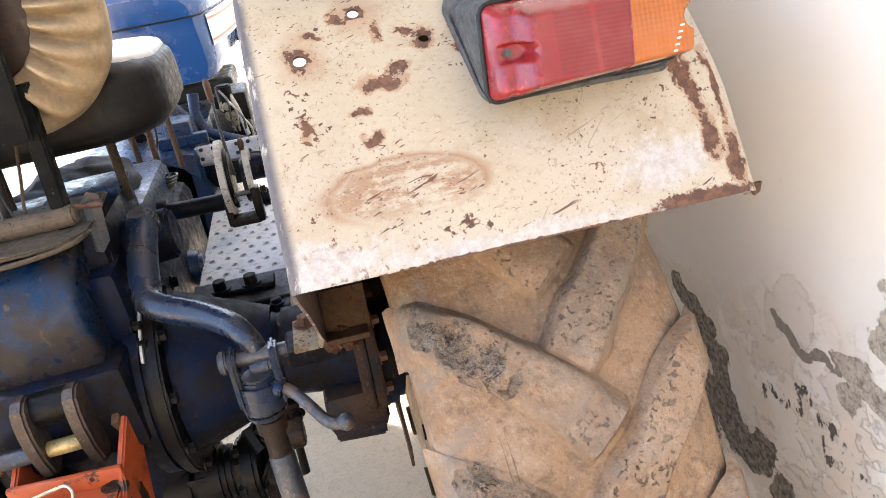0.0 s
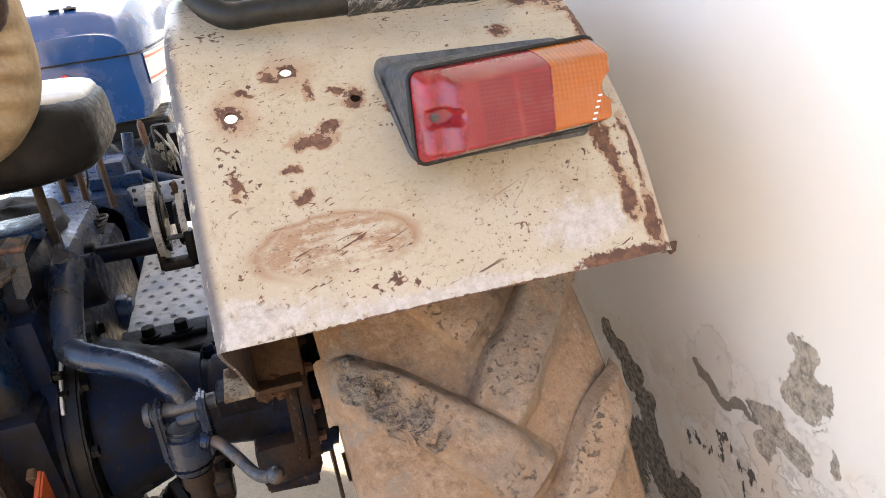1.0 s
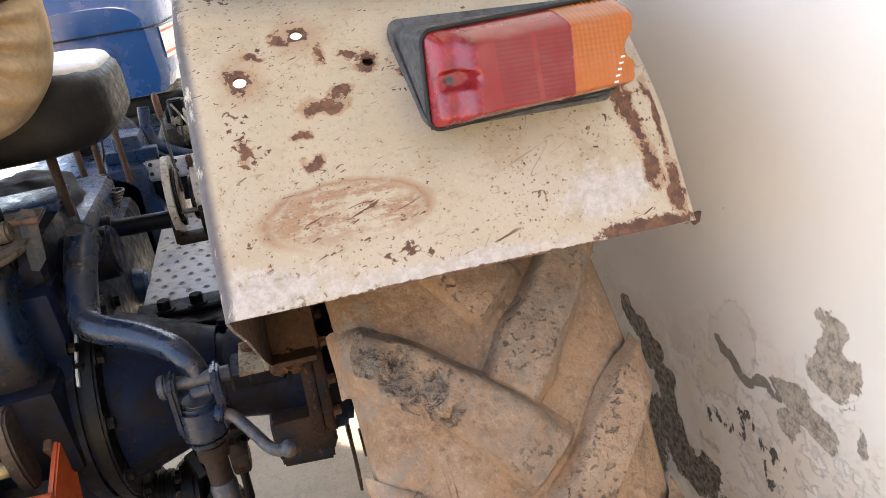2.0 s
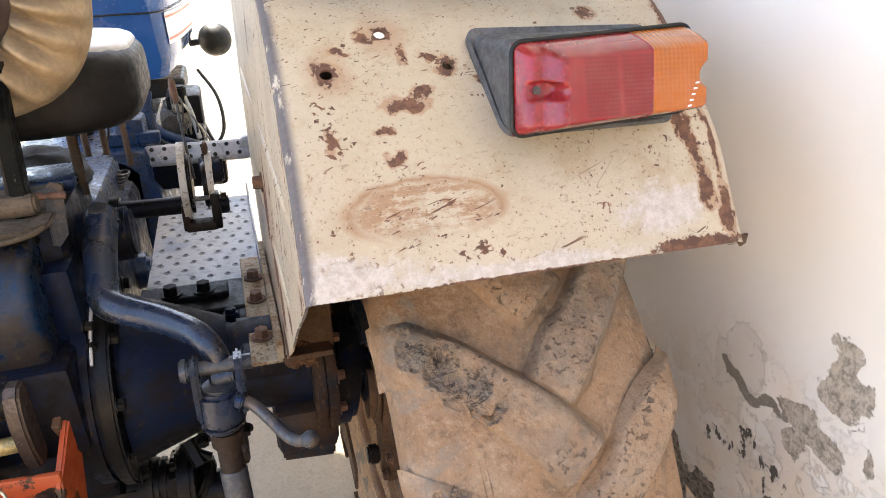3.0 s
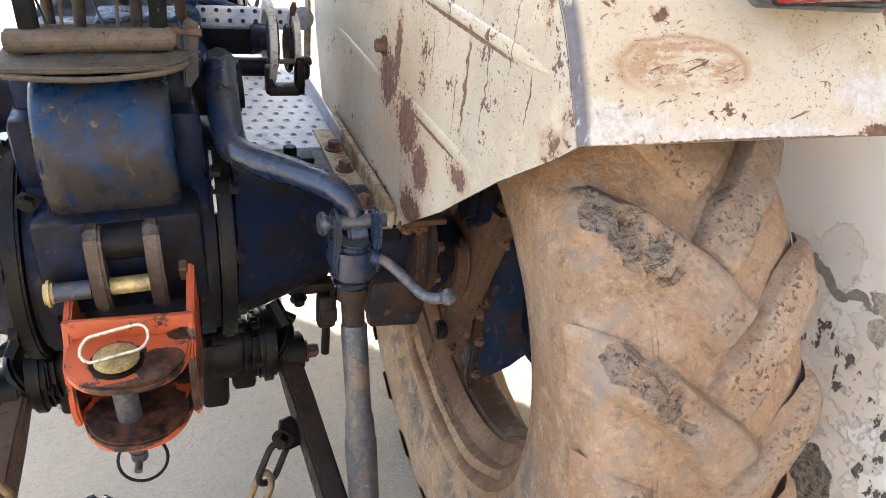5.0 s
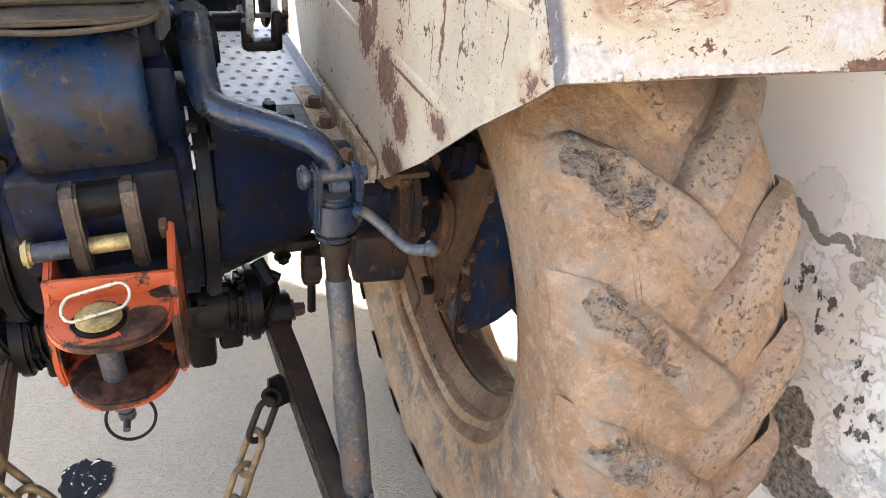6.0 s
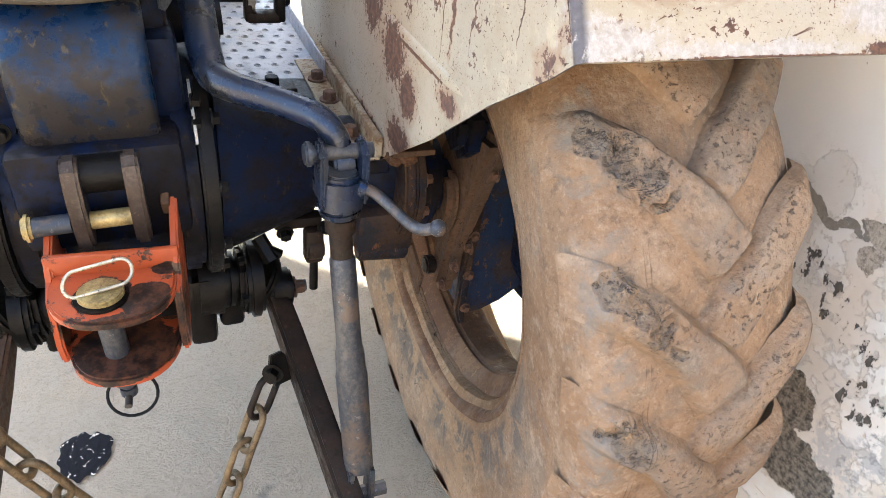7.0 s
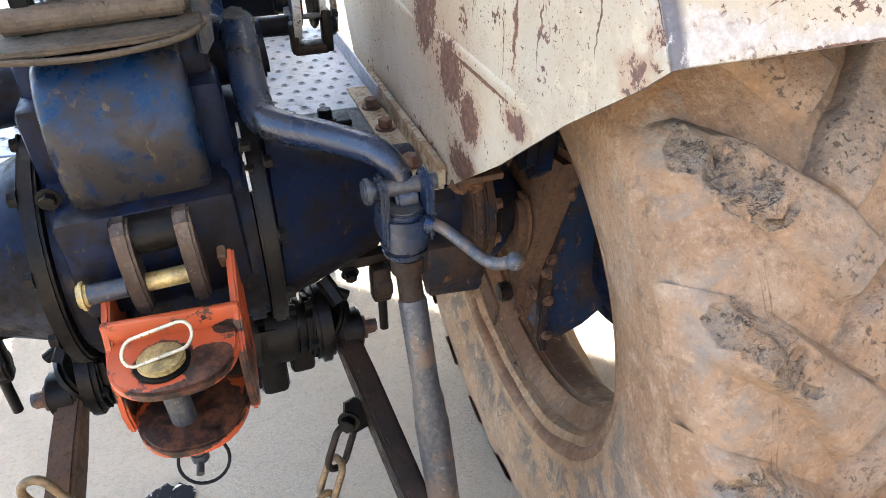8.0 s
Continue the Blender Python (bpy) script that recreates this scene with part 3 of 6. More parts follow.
ear_steel = make_bare_steel("brown rubbed ear steel", (0.095, 0.075, 0.062), (0.045, 0.032, 0.026), (0.06, 0.035, 0.022), 0.42, 0.4)
chalk = make_paint("chalky white steel", (0.50, 0.49, 0.46), (0.38, 0.35, 0.30), 0.4, 0.5, 14, (0.10, 0.07, 0.05))
grimy = make_paint("grimy brown sheet steel", (0.040, 0.026, 0.016), (0.065, 0.044, 0.028), 0.5, 0.7, 14, (0.016, 0.011, 0.008))
dull_steel = make_bare_steel("dull grey steel", (0.105, 0.10, 0.098), (0.042, 0.049, 0.062), (0.095, 0.062, 0.040), 0.42, 0.45)
brass = make_plain("zinc-yellow plated steel", (0.36, 0.275, 0.12), 0.45, 0.5, 0.45)
pale_wire = make_plain("pale plated wire", (0.42, 0.37, 0.28), 0.35, 0.6, 0.3)
chain_mat = make_plain("dull brassy chain steel", (0.15, 0.10, 0.05), 0.5, 0.4, 0.5)
soil_mat = make_plain("caked orange soil", (0.10, 0.046, 0.02), 0.95, 0.0, 0.4, 40, 0.8)
bolt_rust = make_plain("rusty bolt", (0.12, 0.065, 0.042), 0.65, 0.4, 0.4)
tread_dust = make_tyre()
wall_paint = make_wall()
ground_mat = make_ground()
lens_red = make_lens("red lens plastic", (0.215, 0.007, 0.009), 0.0036, 0.16)
lens_red_plain = make_plain("dusty smooth red lens plastic", (0.22, 0.016, 0.020), 0.18, 0.0, 0.3, 30, 0.1)
lens_amber = make_lens("amber lens plastic", (0.38, 0.098, 0.006), 0.0042)
rubber = make_plain("grey weathered rubber", (0.068, 0.071, 0.075), 0.5, 0.0, 0.55, 34)
white_ink = make_plain("white ink", (0.75, 0.72, 0.68), 0.6)
canvas = make_plain("sand canvas cloth", (0.37, 0.275, 0.165), 0.9, 0.0, 0.22, 22, 0.5)
leather = make_plain("dark brown leatherette", (0.045, 0.024, 0.016), 0.5, 0.0, 0.4, 18, 0.4)
seat_black = make_plain("black seat vinyl", (0.010, 0.0095, 0.0095), 0.5, 0.0, 0.3, 20, 0.3, Specular_IOR_Level=0.2)
seat_white = make_plain("pale seat vinyl", (0.50, 0.49, 0.48), 0.4, 0.0, 0.12, 12, 0.2)
cloth = make_plain("charcoal cloth", (0.035, 0.033, 0.034), 0.9, 0.0, 0.35, 15, 0.5)


def make_tape():
    """Clear plastic wound over black pipe, frayed into pale diagonal strands."""
    n = Nodes("frayed plastic wrap")
    strand = n.noise(60, 5, 0.7, co=n.turned(0, 35, 20), stretch=(.8, 2.4, 2.4), warp=0.4)
    fine = n.noise(210, 4, 0.7, stretch=(.5, 1.6, 1.6))
    f = n.biggest([n.step(strand, 0.50, 0.60), n.step(fine, 0.60, 0.68)])
    c = n.mix(f, (0.022, 0.022, 0.022), n.mix(fine, (0.14, 0.135, 0.12), (0.34, 0.33, 0.30)))
    return n.done(c, 0.35, 0.0, n.bump(n.math('ADD', strand, fine), 0.8, 0.002))


tape = make_tape()
sticker = make_plain("white sticker", (0.78, 0.78, 0.78), 0.35, 0.0, 0.05)
stripe_orange = make_plain("orange sticker stripe", (0.62, 0.19, 0.07), 0.35, 0.0, 0.05)
red_plastic = make_plain("red plastic knob", (0.55, 0.035, 0.02), 0.35)


def make_oil():
    """Black oil, dull, with scattered glossy places that stand in for sky glints."""
    n = Nodes("wet black oil")
    wet = n.step(n.noise(55, 4, 0.6, warp=0.6), 0.60, 0.63)
    return n.done((0.004, 0.004, 0.006), n.math('SUBTRACT', 0.5, n.math('MULTIPLY', wet, 0.46)), 0.0, n.bump(n.noise(40, 3, 0.5), 0.6, 0.004), Specular_IOR_Level=n.math('ADD', 0.04, n.math('MULTIPLY', wet, 0.9)))


oil = make_oil()
plaster_far = make_plain("grey far plaster", (0.30, 0.29, 0.28), 0.9, 0.0, 0.2, 2)
bounce_plaster = make_plain("unseen bounce wall plaster", (0.46, 0.36, 0.25), 0.9, 0.0, 0.15, 2)
shade_slab_mat = make_plain("unseen shade slab concrete", (0.42, 0.40, 0.37), 0.9, 0.0, 0.15, 3)


# ---- mesh helpers ----
def part(name, bm, material, parent=None, label="", smooth=None):
    """One mesh object from a bmesh, under a thing or a part."""
    me = bpy.data.meshes.new(name)
    bm.normal_update()
    bm.to_mesh(me)
    bm.free()
    for m in material if isinstance(material, list) else [material]:
        me.materials.append(m)
    if smooth is not None:
        me.shade_smooth()
        me.set_sharp_from_angle(angle=radians(smooth))
    ob = new(name, me)
    ob.parent = parent
    if label:
        ob["label"] = label
    return ob


def thing(name, at, label, category, group="", kind=""):
    ob = new(name)
    ob.location = at
    ob.empty_display_size = 0.1
    return tagged(ob, label, category, group, kind)


def add_box(bm, c, s, turn=None, bevel=0.0):
    m = Matrix.Translation(c) @ (turn.to_4x4() if turn else Matrix()) @ Matrix.Diagonal((*s, 1))
    r = bmesh.ops.create_cube(bm, size=1, matrix=m)
    if bevel:
        es = list({e for v in r["verts"] for e in v.link_edges})
        bmesh.ops.bevel(bm, geom=es, offset=bevel, segments=2, affect='EDGES', profile=0.5)
    return bm


def box(c, s, turn=None, bevel=0.003):
    return add_box(bmesh.new(), c, s, turn, bevel)


def frame_along(d):
    d = Vector(d).normalized()
    return d.to_track_quat('Z', 'Y').to_matrix()


def add_rod(bm, a, b, r, r2=None, seg=16, bevel=0.0):
    a, b = Vector(a), Vector(b)
    m = Matrix.Translation((a + b) / 2) @ frame_along(b - a).to_4x4()
    k = bmesh.ops.create_cone(bm, cap_ends=True, segments=seg, radius1=r, radius2=r if r2 is None else r2, depth=(b - a).length, matrix=m)
    if bevel:
        es = [e for e in {e for v in k["verts"] for e in v.link_edges} if len(e.link_faces) == 2 and any(len(f.verts) > 4 for f in e.link_faces)]
        bmesh.ops.bevel(bm, geom=es, offset=bevel, segments=2, affect='EDGES')
    return bm


def rod(a, b, r, r2=None, seg=16, bevel=0.0):
    return add_rod(bmesh.new(), a, b, r, r2, seg, bevel)


def add_tube(bm, pts, radii, seg=12, closed=False, squash=1.0):
    """A tube swept along points, one radius or one for each point."""
    pts = [Vector(p) for p in pts]
    n = len(pts)
    radii = radii if isinstance(radii, (list, tuple)) else [radii] * n
    rings, side = [], None
    for i, p in enumerate(pts):
        d = (pts[(i + 1) % n] - pts[i - 1]) if closed or 0 < i < n - 1 else (pts[1] - pts[0] if i == 0 else pts[-1] - pts[-2])
        d.normalize()
        if side is None:
            side = d.orthogonal().normalized()
        side = (side - d * side.dot(d)).normalized()
        up = d.cross(side)
        rings.append([bm.verts.new(p + radii[i] * (math.cos(a) * side + squash * math.sin(a) * up)) for a in (math.tau * k / seg for k in range(seg))])
    for i in range(n if closed else n - 1):
        A, B = rings[i], rings[(i + 1) % n]
        for k in range(seg):
            bm.faces.new((A[k], A[(k + 1) % seg], B[(k + 1) % seg], B[k]))
    if not closed:
        bm.faces.new(rings[0][::-1])
        bm.faces.new(rings[-1])
    return bm


def tube(pts, radii, seg=12, closed=False, squash=1.0):
    return add_tube(bmesh.new(), pts, radii, seg, closed, squash)


def curve_points(pts, steps=6):
    """A smooth line through points (Catmull-Rom)."""
    p = [Vector(q) for q in pts]
    p = [2 * p[0] - p[1]] + p + [2 * p[-1] - p[-2]]
    out = []
    for a, b, c, d in zip(p, p[1:], p[2:], p[3:]):
        for k in range(steps):
            t = k / steps
            out.append(0.5 * ((2 * b) + (c - a) * t + (2 * a - 5 * b + 4 * c - d) * t * t + (3 * b - a - 3 * c + d) * t ** 3))
    return out + [p[-2]]


def slab(outline, thick, place, bevel=0.002):
    """A flat plate: an outline in its own x, y, thick along z, put at a pose."""
    bm = bmesh.new()
    f = bm.faces.new([bm.verts.new((x, y, -thick / 2)) for x, y in outline])
    up = bmesh.ops.extrude_face_region(bm, geom=[f])
    bmesh.ops.translate(bm, vec=(0, 0, thick), verts=[v for v in up["geom"] if isinstance(v, bmesh.types.BMVert)])
    bmesh.ops.recalc_face_normals(bm, faces=bm.faces)
    if bevel:
        es = [e for e in bm.edges if len(e.link_faces) == 2 and any(len(g.verts) > 4 or abs(g.normal.z) > 0.9 for g in e.link_faces) and not all(abs(g.normal.z) > 0.9 for g in e.link_faces)
              and any(abs(g.normal.z) > 0.9 for g in e.link_faces)]
        bmesh.ops.bevel(bm, geom=es, offset=bevel, segments=2, affect='EDGES')
    bmesh.ops.transform(bm, matrix=place, verts=bm.verts)
    return bm


def lathe(profile, seg=96, c=(0, 0, 0), closed=True):
    """A ring turned about the x axis through c: profile of (x, radius)."""
    bm = bmesh.new()
    n = len(profile)
    rings = [[bm.verts.new((x, c[1] - r * math.cos(a), c[2] + r * math.sin(a))) for x, r in profile] for a in (math.tau * k / seg for k in range(seg))]
    for k in range(seg):
        A, B = rings[k], rings[(k + 1) % seg]
        for i in range(n if closed else n - 1):
            j = (i + 1) % n
            bm.faces.new((A[i], A[j], B[j], B[i]))
    bmesh.ops.recalc_face_normals(bm, faces=bm.faces)
    return bm


def hex_bolt(name, at, axis, size, mat, parent, height=None, washer=True):
    """A six-sided bolt head with its washer, sitting on a surface at a point."""
    axis = Vector(axis).normalized()
    at = Vector(at)
    h = height or size * 0.7
    bm = bmesh.new()
    if washer:
        add_rod(bm, at, at + axis * size * 0.15, size * 0.82, seg=18)
    add_rod(bm, at + axis * size * 0.1, at + axis * (h + size * 0.1), size * 0.58, size * 0.55, seg=6, bevel=size * 0.05)
    return part(name, bm, mat, parent, smooth=30)


# ---- ground, walls, unseen shade slab and bounce wall ----
bm = bmesh.new()
bmesh.ops.create_grid(bm, x_segments=8, y_segments=8, size=400)
tagged(part("ground", bm, ground_mat), "dusty beige rough concrete ground", "ground", kind="structure")
tagged(part("wall_east", box((1.10 + 0.115, -0.5, 1.55), (0.23, 9.0, 3.1), bevel=0), wall_paint),
       "white painted wall with peeling paint and bare cement", "wall", kind="structure")
# Unseen slab, added to block the sun; its slanted edge sets the sunlit line.
tagged(part("roof", slab([(1.33, -1.5), (1.33, 1.27), (-.7, 3.485), (-.7, -1.5)], .14, Matrix.Translation((0, 0, 3.2)), 0), shade_slab_mat), "unseen concrete slab added to shade the parking bay", "roof", kind="structure")
tagged(part("wall_far", box((0, 27.0, 1.1), (60, 0.25, 2.2), bevel=0), plaster_far), "low grey plastered yard wall in the distance", "wall", kind="structure")

# Unseen wall, added to reflect sunlight onto the tractor's rear.
tagged(part("wall_south", box((-4.0, -5.6, 1.6), (10.6, 0.25, 3.2), bevel=0), bounce_plaster), "unseen wall added behind the bay to bounce sunlight", "wall", kind="structure")

# ---- the tractor ----
tractor = thing("tractor", (0, 0, 0), "blue farm tractor with a cream rusted fender, parked beside a wall", "tractor")
LEAN = radians(4.36)           # the sheet metal hangs a little out of level with the axle
tractor.location, tractor.rotation_euler = (0, 0, .107), (0, LEAN, 0)


def upright(ob):
    """Stands a part level in the yard, its mesh given in the yard's own metres."""
    ob.matrix_basis = (Matrix.Translation(tractor.location) @ Matrix.Rotation(LEAN, 4, "Y")).inverted()
    return ob


def level(ob, z, share=0.5):
    """Stands a central part level with the axle again, turned about the middle line at height z."""
    ob.matrix_basis = Matrix.Translation((0, 0, z)) @ Matrix.Rotation(-LEAN * share, 4, "Y") @ Matrix.Translation((0, 0, -z)) @ ob.matrix_basis


# fender: profile of its top sheet in y, z
FX0, FX1 = 0.412, 0.850
TOP = [(-.600, 1.150), (-.567, 1.202), (-.532, 1.250), (-.463, 1.318), (-.400, 1.366), (-.330, 1.396), (-.207, 1.412), (0.0, 1.418),
       (.25, 1.416), (.45, 1.405), (.56, 1.385), (.60, 1.35), (.625, 1.28), (.64, 1.15), (.60, 1.0), (.55, .90), (.47, .79)]
LOW = [(.30, .80), (-.105, .805), (-.13, .815), (-.30, .93), (-.45, 1.045), (-.56, 1.12)]


def fender():
    top = [Vector((0, y, z)) for y, z in TOP[:11]]
    line = curve_points(top, 4)
    rows = []
    bm = bmesh.new()
    xs = [FX0, FX0 + .0015, FX0 + .005, FX0 + .011] + [FX0 + .011 + (FX1 - FX0 - .023) * k / 12 for k in range(1, 13)] + [FX1 - .004, FX1 + .003, FX1 + .008, FX1 + .011]
    drop = {0: .011, 1: .0055, 2: .0016, 3: 0.0}
    for k, p in enumerate(line):
        a, b = line[max(0, k - 1)], line[min(len(line) - 1, k + 1)]
        d = (b - a).normalized()
        nrm = Vector((0, -d.z, d.y))
        row = []
        for i, x in enumerate(xs):
            o = drop.get(i, 0.0)
            o = {len(xs) - 1: .026, len(xs) - 2: .012, len(xs) - 3: .004, len(xs) - 4: .001}.get(i, o)
            dent = 0.004 * noise.noise(Vector((x * 9, p.y * 9, p.z * 9)))
            row.append(bm.verts.new(p + Vector((x, 0, 0)) - nrm * o + nrm * dent))
        rows.append(row)
    for A, B in zip(rows, rows[1:]):
        for i in range(len(xs) - 1):
            bm.faces.new((A[i], A[i + 1], B[i + 1], B[i]))
    # a rolled lip along the lower rear edge
    lip = [bm.verts.new(v.co + Vector((0, .012, -.006))) for v in rows[0]]
    for i in range(len(xs) - 1):
        bm.faces.new((lip[i], lip[i + 1], rows[0][i + 1], rows[0][i]))
    return bm, rows


bm, _rows = fender()
ob = part("fender_top", bm, [cream, rusty], tractor, smooth=50)
sol = ob.modifiers.new("thickness", 'SOLIDIFY')
sol.thickness = 0.003
sol.offset = -1
sol.material_offset = 1
cut = bmesh.new()
for hx, hy, hz, hr in ((.463, -.463, 1.318, .0062), (.583, -.463, 1.321, .0055), (.523, -.428, 1.347, .0058)):   # three drilled holes
    add_rod(cut, (hx, hy - .034, hz + .0365), (hx, hy + .034, hz - .0365), hr, seg=20)
cutter = part("cutter", cut, cream, tractor)
bo = ob.modifiers.new("holes", 'BOOLEAN')
bo.operation, bo.object, bo.solver = 'DIFFERENCE', cutter, 'EXACT'
bpy.context.view_layer.update()
ob.data = bpy.data.meshes.new_from_object(ob.evaluated_get(bpy.context.evaluated_depsgraph_get()))
ob.modifiers.clear()
bpy.data.objects.remove(cutter)


def side_panel():
    """The flat inner cheek of the fender with its pressed horizontal ribs."""
    line = [(p.y, p.z) for p in curve_points([Vector((0, y, z)) for y, z in TOP], 4)]
    nrm = []
    for k in range(len(line)):
        a, b = Vector(line[max(0, k - 1)]), Vector(line[min(len(line) - 1, k + 1)])
        d = (b - a).normalized()
        nrm.append((line[k][0] + d.y * .011, line[k][1] - d.x * .011))
    outline = nrm + LOW
    bm = bmesh.new()
    f = bm.faces.new([bm.verts.new((FX0, y, z)) for y, z in outline])
    ext = bmesh.ops.extrude_face_region(bm, geom=[f])
    bmesh.ops.translate(bm, vec=(.003, 0, 0), verts=[v for v in ext["geom"] if isinstance(v, bmesh.types.BMVert)])
    bmesh.ops.recalc_face_normals(bm, faces=bm.faces)
    for f in bm.faces:
        f.material_index = 1 if f.calc_center_median().x > FX0 + .0028 else 0
    return bm


part("fender_side", side_panel(), [cream, rusty], tractor)


def pressed_rib(y0, y1, z, h=.0085, depth=.0030):
    """A raised ridge with tapered ends on the fender cheek."""
    bm = bmesh.new()
    n = 14
    rows = []
    for k in range(n + 1):
        t = k / n
        w = h * min(1, 6 * t, 6 * (1 - t)) ** 0.5 if 0 < t < 1 else 0.0005
        e = depth * min(1, 6 * t, 6 * (1 - t)) if 0 < t < 1 else 0.0
        y = y0 + (y1 - y0) * t
        rows.append([bm.verts.new((FX0 - e * math.sin(math.pi * i / 6), y, z - w * math.cos(math.pi * i / 6))) for i in range(7)])
    for A, B in zip(rows, rows[1:]):
        for i in range(6):
            bm.faces.new((A[i], B[i], B[i + 1], A[i + 1]))
    bmesh.ops.recalc_face_normals(bm, faces=bm.faces)
    return bm


for y0, y1, z in ((.48, .035, 1.187), (-.065, -.525, 1.19), (.35, .024, 1.016), (-.066, -.385, 1.028)):
    part("pressed_rib", pressed_rib(y1, y0, z), cream, tractor, smooth=60)
# folded foot flange that is bolted to the axle
part("fender_foot", add_box(box((.404, .10, .828), (.012, .44, .036), bevel=.003), (.382, .10, .808), (.05, .44, .006), bevel=.002), foot_paint, tractor)
for y in (.208, .109, -.038):
    hex_bolt("foot_bolt", (.379, y, .811), (0, 0, 1), .022, bolt_rust, tractor, .016)
hex_bolt("side_bolt", (FX0, .012, 1.072), (-1, 0, 0), .02, bolt_rust, tractor, .014)
part("fender_corner_tab", slab([(-.010, .005), (.005, .006), (.004, -.004), (-.002, -.007)], .005, Matrix.Translation((.856, -.592, 1.148)) @ pose(0, 0, 0, 90, 0, 0), .001), rusty, tractor, "rusty bent corner tab")

# grab rail over the fender
rail = curve_points([(.43, -.20, 1.50), (.445, -.33, 1.44), (.475, -.372, 1.405), (.53, -.382, 1.404), (.66, -.383, 1.404), (.785, -.384, 1.403)], 6)
part("grab_rail", tube(rail, .0135, 14), black, tractor, "bent black steel rail", smooth=60)
wrap = curve_points([(.60, -.383, 1.404), (.66, -.383, 1.404), (.72, -.384, 1.404), (.775, -.384, 1.403)], 8)
part("rail_wrap", tube(wrap, [.0142 + .0016 * random.random() for _ in wrap], 12), tape, tractor, "frayed grey plastic wrap", smooth=60)
for x in (.556, .742):
    hex_bolt("rail_bolt", (x, -.386, 1.416), (0, -.25, 1), .011, brass, tractor, .010)
part("rail_plate", box((.60, -.17, 1.445), (.36, .20, .035), bevel=.006), black, tractor)


# tail lamp
def tail_lamp():
    lamp = new("tail_lamp")
    lamp.parent = tractor
    lamp["label"] = "red and amber rectangular tail lamp on a black wedge base"
    foot = [Vector(p) for p in ((.606, -.436, 1.346), (.812, -.440, 1.342), (.806, -.522, 1.256), (.618, -.522, 1.256))]
    base = [(.611, -.444, 1.345), (.805, -.448, 1.343), (.800, -.518, 1.262), (.622, -.518, 1.262)]
    rim = [Vector(p) for p in ((.619, -.536, 1.347), (.797, -.541, 1.356), (.793, -.560, 1.280), (.614, -.557, 1.268))]
    front = [Vector(p) for p in ((.629, -.573, 1.340), (.799, -.579, 1.350), (.795, -.594, 1.286), (.624, -.595, 1.278))]

    def rounded(quad, ru=.06, rv=.13, grow=0.0):
        """Points round a four-cornered face with its corners rounded off."""
        pts = []
        for cu, cv, a0 in ((1 - ru, 1 - rv, 0), (ru, 1 - rv, 90), (ru, rv, 180), (1 - ru, rv, 270)):
            for k in range(7):
                q = radians(a0 + 15 * k)
                u, v = cu + ru * math.cos(q), cv + rv * math.sin(q)
                u, v = .5 + (u - .5) * (1 + grow), .5 + (v - .5) * (1 + 2 * grow)
                pts.append(Vector(quad[3]).lerp(Vector(quad[2]), u).lerp(Vector(quad[0]).lerp(Vector(quad[1]), u), v))
        return pts

    def loft(rings):
        bm = bmesh.new()
        rows = [[bm.verts.new(p) for p in r] for r in rings]
        for A, B in zip(rows, rows[1:]):
            for k in range(len(A)):
                j = (k + 1) % len(A)
                bm.faces.new((A[k], A[j], B[j], B[k]))
        bm.faces.new(rows[0][::-1])
        bm.faces.new(rows[-1])
        bmesh.ops.recalc_face_normals(bm, faces=bm.faces)
        return bm

    def between(A, B, t):
        return [p.lerp(q, t) for p, q in zip(A, B)]

    lift = Vector((0, -.0075, .0066))
    rings = [rounded(foot, grow=.0), [p + lift * .7 for p in rounded(foot)], [p + lift for p in rounded(foot, grow=-.012)], [p + lift * .9 for p in rounded(foot, grow=-.03)]]
    part("base_flange", loft(rings), rubber, lamp, "worn grey rubber flange", smooth=50)
    low, high = rounded(base), rounded(rim, grow=.012)
    part("housing", loft([low, between(low, high, .12), between(low, high, .5), between(low, high, .93), between(low, rounded(rim, grow=.004), 1.0)]), rubber, lamp, "black rubber wedge base", smooth=50)
    f = rim
    ux, uz = (f[1] - f[0]).normalized(), (f[0] - f[3]).normalized()
    out = ux.cross(uz).normalized()
    if out.y > 0:
        out = -out
    part("gasket", tube([p + out * .001 for p in rounded(rim, grow=.008)], .0024, 8, closed=True), black, lamp, smooth=60)
    WIDE, HIGH = .178, .076

    def ease(x, a, b):
        t = min(1, max(0, (x - a) / (b - a)))
        return t * t * (3 - 2 * t)

    def swell(u, v):
        """How far the lens stands out at a place of its face: rounded rim, sloped end, screw channel, bitten end."""
        du, dv = min(u, 1 - u) * WIDE, min(v, 1 - v) * HIGH
        r = .009
        d = r - math.hypot(r - du, r - dv) if du < r and dv < r else min(du, dv)
        w = (.56 + .44 * ease(u, .085, .135)) * math.sqrt(max(0, 1 - (1 - min(1, max(0, d) / .0075)) ** 2))
        cx, cy = u * WIDE, (v - .5) * HIGH
        s1 = ease(math.hypot(max(0, cx - .021), cy), .0062, .0098)
        w = w * s1 + min(w, .40) * (1 - s1)
        return w * ease(math.hypot(cx - WIDE, cy), .0125, .0145)

    def lens(name, u0, u1, mat, label):
        bm = bmesh.new()
        n, m = max(8, int((u1 - u0) * 150)), 60
        rows = []
        for i in range(n + 1):
            u = u0 + (u1 - u0) * i / n
            row = []
            for j in range(m + 1):
                v = .5 - .5 * math.cos(math.pi * j / m)
                p = f[3].lerp(f[2], u).lerp(f[0].lerp(f[1], u), v)
                q = front[3].lerp(front[2], u).lerp(front[0].lerp(front[1], u), v)
                row.append(bm.verts.new(p.lerp(q, swell(u, v))))
            rows.append(row)
